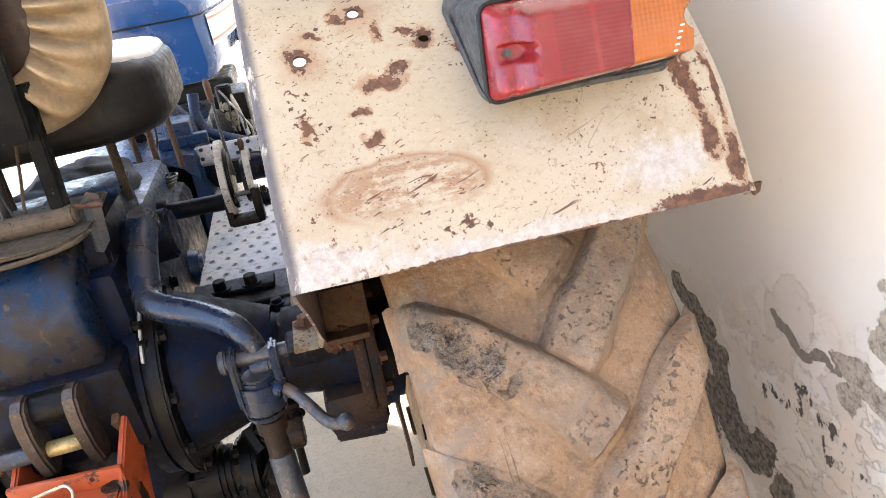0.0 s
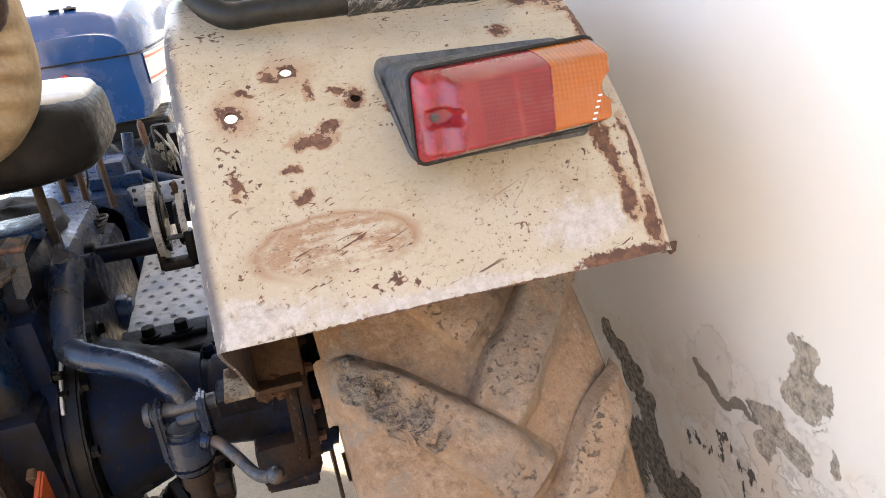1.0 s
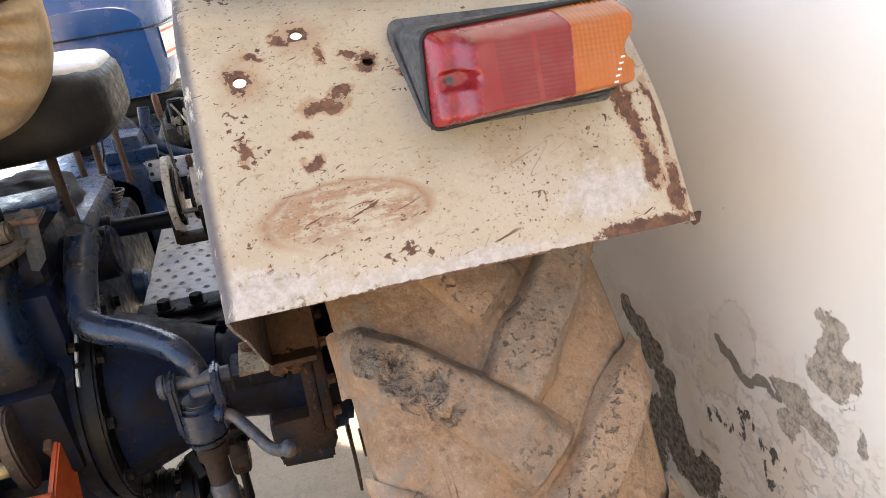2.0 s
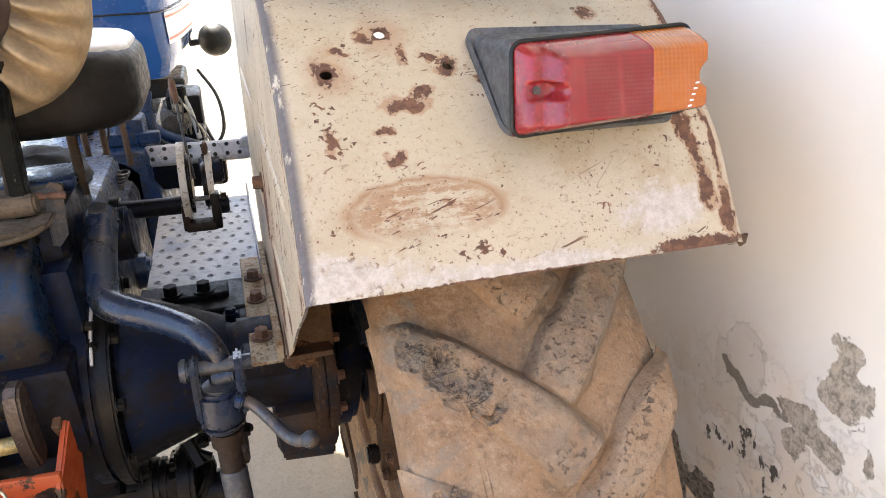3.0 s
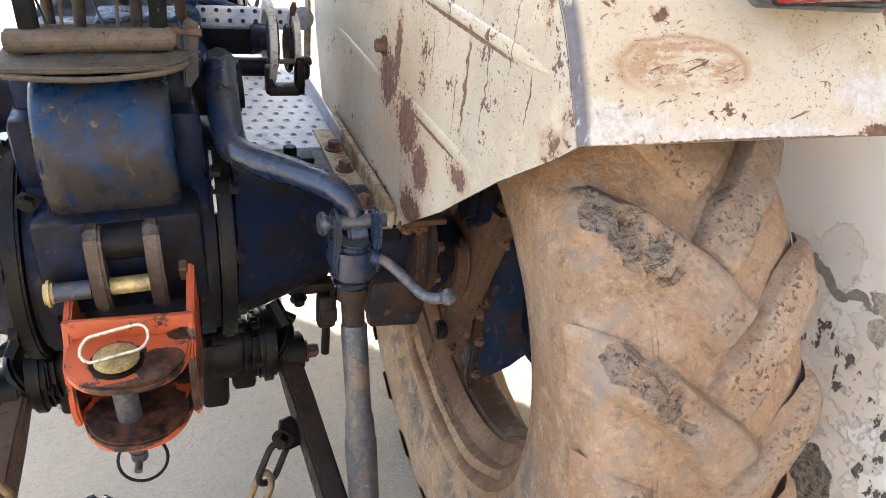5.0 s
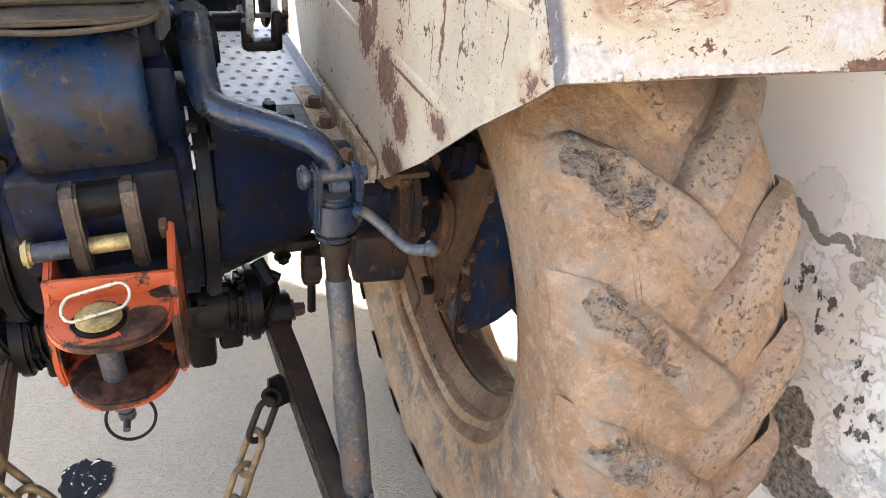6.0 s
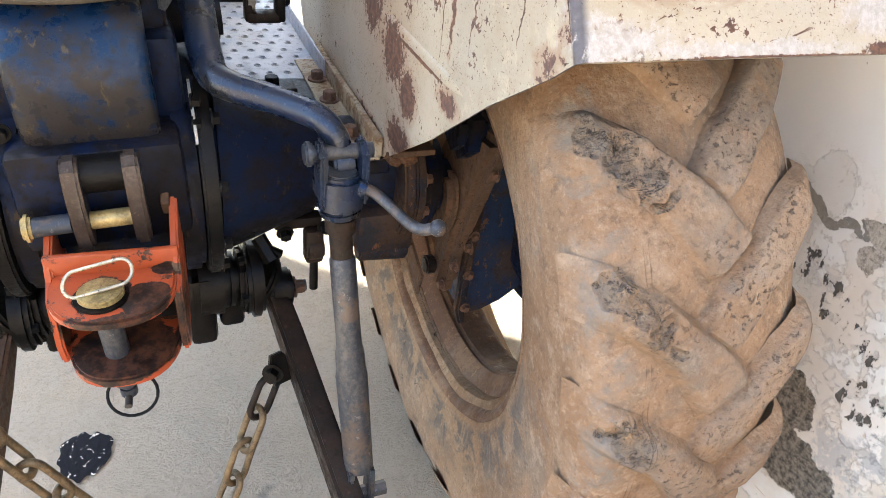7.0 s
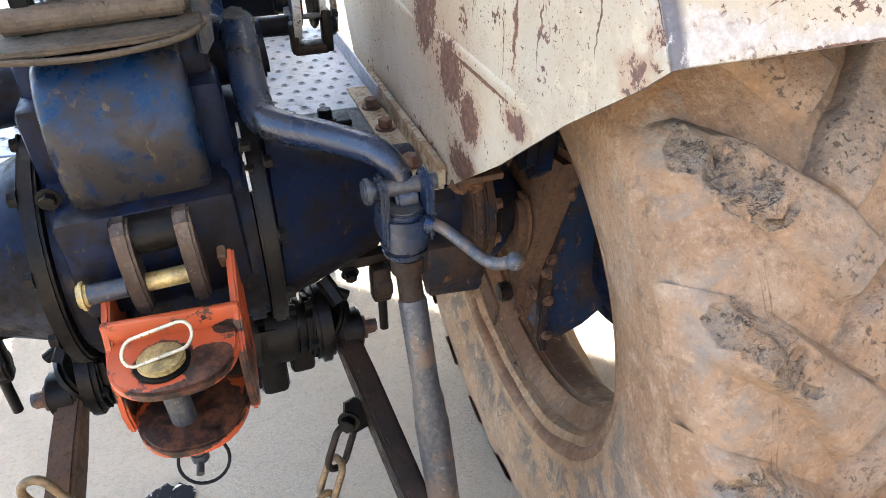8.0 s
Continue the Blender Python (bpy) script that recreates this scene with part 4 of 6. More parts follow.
        for A, B in zip(rows, rows[1:]):
            for j in range(m):
                bm.faces.new((A[j], B[j], B[j + 1], A[j + 1]))
        return part(name, bm, mat, lamp, label, smooth=75)

    lens("lens_end", 0, .165, lens_red_plain, "smooth dusty red lens end")
    lens("red_lens", .165, .638, lens_red, "ribbed red lens")
    lens("amber_lens", .638, 1, lens_amber, "ribbed amber lens")
    part("lens_seam", tube([f[3].lerp(f[2], .638).lerp(f[0].lerp(f[1], .638), v).lerp(front[3].lerp(front[2], .638).lerp(front[0].lerp(front[1], .638), v), swell(.638, v)) for v in (.5 - .5 * math.cos(math.pi * k / 30) for k in range(31))], .0007, 6), lens_red_plain, lamp, smooth=60)
    mid = f[3].lerp(f[0], .5).lerp(front[3].lerp(front[0], .5), .40) + ux * .012
    bm = rod(mid, mid + out * .004, .0038, seg=16, bevel=.001)
    add_box(bm, mid + out * .0041, (.0055, .0012, .0012), None)
    part("lens_screw", bm, steel, lamp, "steel cross-head screw", smooth=30)
    # the maker's mark is kept as plain bars
    m = Matrix((ux, (uz * .95 + ux * .30).normalized(), out)).transposed()
    for k in range(5):
        p = front[2].lerp(front[1], .10 + .075 * k) - ux * (.0235 - .0018 * k) + out * .0006
        part("printed_bar", box(p, (.0036, .0017, .0006), m, bevel=0), white_ink, lamp)


tail_lamp()

# ---- rear wheel ----
AX = Vector((.704, -.001, .593))
LOW_Z = -.641                  # the ground, seen from the hub
wheel = new("rear_wheel")
wheel.parent = tractor
wheel["label"] = "dust-caked rear tractor wheel"
wheel.matrix_basis = Matrix.Translation(AX) @ Matrix.Rotation(-LEAN, 4, 'Y')
half = [(-.128, .390), (-.138, .402), (-.147, .438), (-.157, .48), (-.166, .53), (-.168, .58), (-.164, .616), (-.145, .636), (-.115, .644), (-.07, .648)]
tyre_profile = half + [(0, .650), (.07, .647), (.115, .640), (.148, .624), (.160, .602), (.16, .585), (.13, .545), (.09, .48), (.055, .42), (.038, .372), (-.02, .352), (-.11, .362)]
bm = lathe(tyre_profile, 144)
for v in bm.verts:
    v.co += 0.004 * noise.noise_vector(v.co * 11)
    v.co.z = max(v.co.z, LOW_Z)
part("tyre", bm, tread_dust, wheel, "brown dusty cracked tyre carcass", smooth=50)


def along(line, t):
    """A point on an open line, t from 0 to 1 by its length in steps."""
    k = min(int(t * (len(line) - 1)), len(line) - 2)
    u = t * (len(line) - 1) - k
    return [p + (q - p) * u for p, q in zip(line[k], line[k + 1])]


# edges of a bar in x and degrees round the wheel, from the shoulder to the nose
INNER_UP = [(-.172, 16.2), (-.135, 14.6), (-.10, 12.6), (-.058, 9.4), (-.018, 6.3), (.018, 3.0), (.044, .1)]
INNER_LOW = [(-.172, 11.0), (-.142, 9.6), (-.112, 7.8), (-.082, 5.6), (-.052, 2.6), (-.026, -.8), (-.008, -3.4)]
OUTER_UP = [(.162, 15.9), (.130, 14.2), (.100, 12.1), (.072, 9.3), (.045, 6.7), (.012, 4.2), (-.020, .4)]
OUTER_LOW = [(.164, 11.6), (.142, 10.2), (.118, 7.6), (.094, 4.9), (.068, 2.3), (.044, -.6), (.020, -2.6)]


def carcass(x):
    off = abs(x)
    return .649 - 2.2 * max(0, off - .09) ** 2 - (6.0 * max(0, off - .14) ** 1.5)


def lug(up, low, at, seed):
    """A worn bar of the chevron tread: sloped flanks, a rounded top, its shoulder end faded or torn."""
    bm = bmesh.new()
    inner = up[0][0] < 0
    rng = random.Random(seed)
    n, lift_max = 20, .0235 + .003 * rng.uniform(-1, 1)
    rows = []
    for k in range(-1, n + 2):
        t = min(1, max(0, k / n))
        (x0, a0), (x1, a1) = along(up, t), along(low, t)
        if k > n:                                  # the foot of the nose
            x0, a0, x1, a1 = x0 + (.010 if inner else -.010), a0 - .9, x1 + (.004 if inner else -.004), a1 - 1.1
        elif k < 0:
            x0, x1 = (x0 - .006, x1 - .006) if inner else (x0 + .004, x1 + .004)
        fade = min(1, .10 + t / .30) if inner else 1.0
        ring = []
        for w, h in ((-.24, -.2), (-.07, .55), (.0, .86), (.07, .97), (.2, 1), (.35, 1), (.5, 1), (.65, 1), (.8, 1), (.93, .97), (1.0, .86), (1.07, .55), (1.24, -.2)):
            x, a = x0 + (x1 - x0) * w, radians(at + a0 + (a1 - a0) * w)
            g = h * fade if h > 0 else h
            if k < 0 or k > n:
                g = -.2
            elif k in (0, n):
                g *= .9
            r = carcass(x) + lift_max * g
            p = Vector((x, -r * math.cos(a), r * math.sin(a)))
            q = Vector((x, -.655 * math.cos(a), .655 * math.sin(a)))
            d = .0040 * noise.noise(q * 24) + .0022 * noise.noise(q * 75)
            if inner and h > 0:                    # torn hollows near the shoulder end
                tear = max(0, 1 - abs(x + .110) / .050)
                d -= tear * max(0, .010 + .034 * noise.noise(q * 30 + Vector((7, 0, seed * .1))))
            p += Vector((0, -math.cos(a), math.sin(a))) * d
            p += .0030 * noise.noise_vector(q * 17)
            ring.append(bm.verts.new((p.x, p.y, max(LOW_Z, p.z))))
        rows.append(ring)
    for A, B in zip(rows, rows[1:]):
        for i in range(len(A) - 1):
            bm.faces.new((A[i], A[i + 1], B[i + 1], B[i]))
    bmesh.ops.recalc_face_normals(bm, faces=bm.faces)
    if bm.faces[len(bm.faces) // 2].normal.dot(Vector((0, bm.faces[len(bm.faces) // 2].calc_center_median().y, bm.faces[len(bm.faces) // 2].calc_center_median().z))) < 0:
        bmesh.ops.reverse_faces(bm, faces=bm.faces)
    return bm


for k in range(22):
    part("tread_lug", lug(INNER_UP, INNER_LOW, 29.2 + 360 / 22 * k, k), tread_dust, wheel, smooth=48)
    part("tread_lug", lug(OUTER_UP, OUTER_LOW, 19.6 + 360 / 22 * k, 100 + k), tread_dust, wheel, smooth=48)

rim_profile = [(-.130, .404), (-.137, .396), (-.134, .387), (-.127, .380), (-.112, .375), (-.107, .366), (-.100, .370), (-.090, .362), (-.070, .334), (-.058, .326), (-.050, .332), (-.042, .326), (-.01, .330), (.018, .336), (.036, .352), (.042, .364),
               (.034, .368), (.012, .346), (-.03, .340), (-.078, .374), (-.112, .387)]
part("rim", lathe(rim_profile, 96), rim_paint, wheel, "brown dusty steel rim", smooth=40)


def wheel_disc():
    """The pressed wheel centre: a dished plate with four lobes that reach the rim, open between them."""
    bm = bmesh.new()
    n = 128
    cols = []
    for k in range(n):
        a = math.tau * k / n
        lobe = .215 + .10 * max(0, math.cos(4 * a + 1.745)) ** 1.5
        cols.append([bm.verts.new((x, -r * math.cos(a), r * math.sin(a))) for x, r in ((.015, .05), (.015, .10), (.03, .13), (.05, .16), (.06, .19), (.065, lobe), (.077, lobe), (.073, .19), (.063, .16), (.043, .13), (.028, .05))])
    for A, B in zip(cols, cols[1:] + cols[:1]):
        for i in range(11):
            j = (i + 1) % 11
            bm.faces.new((A[i], A[j], B[j], B[i]))
    bmesh.ops.recalc_face_normals(bm, faces=bm.faces)
    return bm


part("wheel_disc", wheel_disc(), blue_dark, wheel, "blue pressed wheel centre", smooth=40)
# drop-gear castings that hang down inside the rim
YZ = Matrix(((0, 0, 1), (1, 0, 0), (0, 1, 0))).to_4x4()
XZ = Matrix(((1, 0, 0), (0, 0, -1), (0, 1, 0))).to_4x4()
upright(part("hub_fin", slab([(.690, .800), (.670, .62), (.653, .462), (.664, .440), (.70, .436), (.75, .452), (.80, .485), (.83, .62), (.83, .82)], .08, Matrix.Translation((0, -.022, 0)) @ XZ, .010), fin_paint, tractor, "blue cast hub housing with rust", smooth=30))
upright(part("fin_flange", slab([(.690, .84), (.674, .80), (.655, .62), (.640, .468), (.648, .430), (.662, .430), (.660, .464), (.676, .62), (.697, .80), (.72, .84)], .022, Matrix.Translation((0, -.066, 0)) @ XZ, .005), axle_rust, tractor, "rusty flange edge", smooth=30))
for x, z in ((.668, .655), (.662, .56), (.659, .475), (.680, .745)):
    upright(hex_bolt("fin_bolt", (x, -.076, z), (0, -1, 0), .014, bolt_rust, tractor, .008))
part("web_plug", rod((.573, -.02, .50), (.55, -.02, .50), .020, seg=14, bevel=.004), link_brown, tractor, smooth=40)
part("hub_web", slab([(.05, .70), (.0, .80), (-.12, .85), (-.20, .86), (-.155, .765), (-.128, .70), (-.082, .58), (-.050, .45), (-.015, .455), (.005, .56)], .045,
                     Matrix.Translation((.595, 0, 0)) @ YZ, .014), rusty, tractor, "rusty brown cast web", smooth=30)
part("web_boss", slab([(-.055 + .045 * math.cos(a) - .012 * math.sin(a), .668 + .072 * math.sin(a)) for a in (math.tau * k / 22 for k in range(22))], .03, Matrix.Translation((.565, 0, 0)) @ YZ, .012), rusty, tractor, "rust-brown oval boss", smooth=40)
part("web_arch", slab([(.045, .74), (.03, .80), (-.05, .82), (-.11, .79), (-.145, .82), (-.15, .88), (.06, .88)], .05, Matrix.Translation((.56, 0, 0)) @ YZ, .014), blue_dark, tractor, smooth=30)
for y, z in ((-.055, .47), (-.115, .60), (-.165, .785), (-.10, .55)):
    hex_bolt("web_bolt", (.583 if z < .6 else .60, y, z), (-1, 0, 0), .016, bolt_rust, tractor, .010)

# ---- axle and gearbox castings ----
for s in (1, -1):
    part("axle_root", rod((s * .09, .02, .742), (s * .128, .02, .742), .170, seg=36, bevel=.008), blue_dark, tractor, smooth=40)
    part("axle_housing", rod((s * .150, .02, .742), (s * .33, .015, .738), .150, .084, 32, .012), blue_dark, tractor, "oily dark blue tapered axle casting", smooth=40)
    part("axle_sleeve", rod((s * .325, .015, .738), (s * .47, .01, .725), .080, .090, 28, .006), blue_dark, tractor, smooth=40)
    part("housing_flange", rod((s * .130, .02, .742), (s * .153, .02, .742), .179, seg=40, bevel=.004), greasy, tractor, smooth=40)
    part("axle_flange", add_rod(rod((s * .452, -.01, .725), (s * .472, -.01, .725), .125, seg=30, bevel=.004), (s * .474, -.01, .725), (s * .492, -.01, .725), .122, seg=30, bevel=.004), axle_rust if s > 0 else blue_dark, tractor, smooth=40)
    for k in range(10):
        a = math.tau * k / 10 + .3
        hex_bolt("flange_bolt", (s * .492, -.01 - .105 * math.cos(a), .725 + .105 * math.sin(a)), (s, 0, 0), .017, bolt_rust, tractor, .012)
        if k < 10:
            hex_bolt("housing_bolt", (s * .153, .02 - .166 * math.cos(a), .742 + .166 * math.sin(a)), (s, 0, 0), .018, greasy, tractor, .011)
    part("axle_pad", box((s * .385, .10, .787), (.09, .42, .030), bevel=.006), blue_dark, tractor)
part("gearbox", add_box(box((0, .30, .79), (.30, .70, .26), bevel=.03), (0, .32, .55), (.20, .70, .32), bevel=.03), blue_dark, tractor, "dark blue oily gearbox casting", smooth=40)
part("axle_end_box", add_rod(box((.436, -.05, .640), (.110, .10, .092), bevel=.018), (.39, -.07, .602), (.482, -.075, .598), .026, seg=16, bevel=.004), axle_rust, tractor, "brown grimy casting under the axle", smooth=40)
part("brake_cover", add_rod(rod((.49, -.01, .70), (.545, -.02, .69), .10, .085, 26, .01), (.545, -.02, .69), (.575, -.02, .69), .05, seg=20), blue_dark, tractor, smooth=40)
part("axle_trumpet", add_box(box((.50, .13, .74), (.16, .12, .34), bevel=.02), (.44, .16, .62), (.12, .10, .10), bevel=.02), axle_rust, tractor, "dark blue and rusty axle casting", smooth=40)
part("fender_stay", add_box(box((.452, -.12, .868), (.075, .012, .075), Matrix.Rotation(radians(-18), 3, "X"), bevel=.002), (.448, -.14, .836), (.07, .05, .010), bevel=.002), rusty, tractor, "bent rusty fender stay caked with soil")
def soil(c, s, seed):
    bm = bmesh.new()
    bmesh.ops.create_icosphere(bm, subdivisions=3, radius=1)
    for v in bm.verts:
        k = 1 + .45 * noise.noise(v.co * 2.2 + Vector((seed, 0, 0))) + .25 * noise.noise(v.co * 5 + Vector((0, seed, 0)))
        v.co = Vector(c) + Vector((v.co.x * s[0], v.co.y * s[1], v.co.z * s[2])) * k
    return bm


for k, (c, r) in enumerate((((.425, -.145, .822), (.016, .014, .013)), ((.447, -.14, .815), (.014, .012, .011)), ((.44, -.13, .838), (.012, .012, .010)))):
    part("soil_lump", soil(c, r, k * 3.1), soil_mat, tractor, "orange-brown caked soil", smooth=30)
# a bent dusty strip that hangs under the axle end
part("mud_strip", slab([(.09, .0), (.0, .028), (-.10, -.02), (-.085, -.075), (-.02, -.04), (.08, -.055)], .006, Matrix.Translation((.515, 0, .555)) @ Matrix(((0, 0, 1), (1, 0, 0), (0, 1, 0))).to_4x4(), .001), rusty, tractor, "bent dusty steel strip")

# rear lift cover: a rounded barrel over the rockshaft
prof = [(0, -.02, 1.046), (0, -.08, 1.044), (0, -.122, 1.012), (0, -.142, .96), (0, -.135, .89), (0, -.11, .84), (0, -.02, .835)]
prof = curve_points(prof, 4)
bm = bmesh.new()
rows = [[bm.verts.new((x, -.03 + (p.y + .03) * k, .95 + (p.z - .95) * k)) for p in prof] for x, k in ((-.086, .84), (-.085, .92), (-.080, .97), (-.070, .993), (-.05, 1), (0, 1.0), (.05, 1), (.070, .993), (.080, .97), (.085, .92), (.086, .84))]
for A, B in zip(rows, rows[1:]):
    for i in range(len(prof) - 1):
        bm.faces.new((A[i], A[i + 1], B[i + 1], B[i]))
for r in (rows[0], rows[-1]):
    bm.faces.new(r)
bmesh.ops.recalc_face_normals(bm, faces=bm.faces)
part("lift_cover", bm, blue, tractor, "rounded blue hydraulic lift cover with grime", smooth=50)
part("rockshaft", rod((-.118, .03, .985), (.118, .03, .985), .052, seg=28, bevel=.006), blue_dark, tractor, smooth=40)
part("lift_case", box((0, .12, .97), (.236, .30, .16), bevel=.02), blue_dark, tractor, smooth=40)
# The lighter mid-blue stands in for light falling on the housing top.
part("lift_top", add_box(box((0, .40, .93), (.26, .34, .14), bevel=.02), (.05, .22, 1.052), (.13, .12, .02), bevel=.006), blue_mid, tractor, "dusty blue lift housing top, lightened as if lit", smooth=40)
for x in (-.125, .125):
    part("case_lug", box((x * .80, -.02, .91), (.05, .10, .16), bevel=.014), blue_dark, tractor, smooth=40)
for x, z in ((.20, .67), (.26, .655), (.33, .66)):
    hex_bolt("housing_plug", (x, -.075 if z < .7 else -.065, z), (0, -1, -.3 if z < .7 else .3), .018, greasy, tractor)
for z in (.84, .875, .91):
    hex_bolt("cover_bolt", (.126, -.095, z), (1, -.2, 0), .014, greasy, tractor, .012)
for x, z in ((-.112, .885), (.112, .80), (-.112, .80)):
    hex_bolt("case_bolt", (x, -.102, z), (0, -1, 0), .018, greasy, tractor)

# ---- top-link rocker and orange hitch ----
part("rocker_seat", box((0, -.10, .80), (.22, .12, .15), bevel=.012), blue_dark, tractor, smooth=40)
for x in (-.031, .042):
    part("rocker_ear", slab([(-.020, -.085), (.0, -.095), (.020, -.085), (.030, -.05), (.033, -.01), (.030, .015), (.022, .036), (.008, .045), (-.010, .045), (-.026, .032), (-.033, .01), (-.030, -.04)], .021,
                            Matrix.Translation((x, -.178, .832)) @ Matrix(((0, 0, 1), (-1, 0, 0), (0, 1, 0))).to_4x4(), .004), ear_steel, tractor, "worn steel top-link ear", smooth=30)
part("rocker_pin", rod((-.045, -.165, .845), (.045, -.165, .845), .026, seg=20, bevel=.003), greasy, tractor, smooth=40)
part("top_link_pin", rod((-.022, -.185, .785), (.034, -.185, .785), .0125, seg=16, bevel=.002), brass, tractor, "brass-yellow top-link pin", smooth=40)
part("pin_head", rod((-.102, -.185, .785), (-.090, -.185, .785), .019, seg=20, bevel=.004), brass, tractor, smooth=40)
part("spacer_bush", rod((-.091, -.185, .785), (-.044, -.185, .785), .0135, seg=16), dull_steel, tractor, smooth=40)

hitch = new("towing_hitch")
hitch.parent = tractor
upright(hitch)
hitch.matrix_basis = hitch.matrix_basis @ Matrix.Translation((.058, -.222, .852)) @ Matrix.Rotation(radians(-6), 4, "Z") @ Matrix.Rotation(radians(2.5), 4, "Y")
hitch["label"] = "orange painted clevis hitch with a drop pin"
YZ_BACK = Matrix(((0, 0, 1), (-1, 0, 0), (0, 1, 0))).to_4x4()
for s in (1, -1):
    part("side_plate", slab([(-.102, .058), (-.090, .062), (-.078, .050), (-.004, .006), (.008, -.002), (.016, -.022), (.040, -.040), (.050, -.110), (.044, -.142), (.024, -.150), (-.04, -.120), (-.085, -.02)], .011,
                            Matrix.Translation((s * .0795, 0, 0)) @ YZ_BACK, .003), orange, hitch, smooth=30)
    part("plate_tab", box((s * .070, .072, .036), (.012, .022, .032), Matrix.Rotation(radians(28), 3, "X"), bevel=.003), rusty if s > 0 else orange, hitch)


def clevis_plate(z0, z1, y0, y1, half, thick, flat=.45):
    """A plate with straight sides and a rounded nose, sloping from its root to the nose."""
    pts = [(-half, 0.0), (half, 0.0), (half, flat)]
    pts += [(half * math.cos(a) ** .8 if math.cos(a) > 0 else -half * (-math.cos(a)) ** .8, flat + (1 - flat) * math.sin(a)) for a in (math.pi * k / 16 for k in range(1, 16))]
    pts += [(-half, flat)]
    L = math.hypot(y1 - y0, z1 - z0)
    tilt = math.atan2(z1 - z0, abs(y1 - y0))
    m = Matrix.Translation((0, y0, z0)) @ Matrix.Rotation(math.pi, 4, 'Z') @ Matrix.Rotation(tilt, 4, 'X')
    return slab([(x, y * L) for x, y in pts], thick, m, .0035)


part("upper_plate", clevis_plate(-.026, -.034, -.002, -.106, .0790, .016, .36), orange, hitch, smooth=30)
part("lower_plate", clevis_plate(-.130, -.134, .012, -.108, .0740, .018, .30), orange, hitch, smooth=30)
part("cross_plate", box((0, -.003, -.014), (.170, .011, .050), bevel=.004), orange, hitch, smooth=30)
part("back_plate", box((0, .030, -.085), (.148, .012, .13), bevel=.003), greasy, hitch)
PIN = Vector((-.012, -.056, -.006))
part("drop_pin", rod(PIN + Vector((.004, .004, -.178)), PIN + Vector((0, 0, -.02)), .0165, seg=20), dull_steel, hitch, smooth=40)
part("pin_washer", rod(PIN + Vector((0, 0, -.0185)), PIN + Vector((0, 0, -.0150)), .0345, seg=28), greasy, hitch, smooth=40)
part("drop_pin_head", rod(PIN + Vector((0, 0, -.0152)), PIN + Vector((0, 0, -.0065)), .0290, seg=28, bevel=.002), brass, hitch, "yellow plated pin head", smooth=40)
part("head_rib", box(PIN + Vector((0, 0, -.0045)), (.034, .007, .006), Matrix.Rotation(radians(14), 3, "Z"), bevel=.002), brass, hitch)
ring = []
for k in range(32):
    a = math.tau * k / 32
    u = .026 * (1 if math.cos(a) > 0 else -1) + .016 * math.cos(a)
    v = .015 + .017 * math.sin(a) + .20 * u
    ring.append(PIN + Vector((u, -.004 + .55 * v, -.002 + .84 * v)))
part("pin_handle", tube(ring, .0025, 8, closed=True), pale_wire, hitch, "wire pull ring", smooth=60)
part("pin_tip", rod(PIN + Vector((.004, .004, -.205)), PIN + Vector((.004, .004, -.185)), .012, seg=14, bevel=.003), dull_steel, hitch, smooth=40)
ring = [PIN + Vector((.010 + .034 * math.cos(a), -.006 + .018 * math.sin(a), -.196 + .026 * math.sin(a))) for a in (math.tau * k / 24 for k in range(24))]
part("lynch_ring", tube(ring, .0024, 8, closed=True), greasy, hitch, "dark lynch pin ring", smooth=60)
part("lynch_pin", rod(PIN + Vector((.004, -.022, -.204)), PIN + Vector((.004, .022, -.196)), .0055, seg=12), steel, hitch, smooth=40)


# ---- lift arms, rods and lower links, both sides ----
MID = .062                     # the tractor's middle line at the height of the arms


def chain_link(at, along, turn, length, width, r, mat, parent):
    a = Vector(along).normalized()
    side = a.orthogonal().normalized()
    side = Matrix.Rotation(turn, 3, a) @ side
    h, w = length / 2 - width / 2, width / 2
    pts = []
    for k in range(10):
        t = math.pi * k / 9
        pts.append(Vector(at) + a * (h + w * math.sin(t)) + side * w * math.cos(t))
    for k in range(10):
        t = math.pi * k / 9
        pts.append(Vector(at) - a * (h + w * math.sin(t)) - side * w * math.cos(t))
    return part("chain_link", tube(pts, r, 10, closed=True), mat, parent, smooth=60)


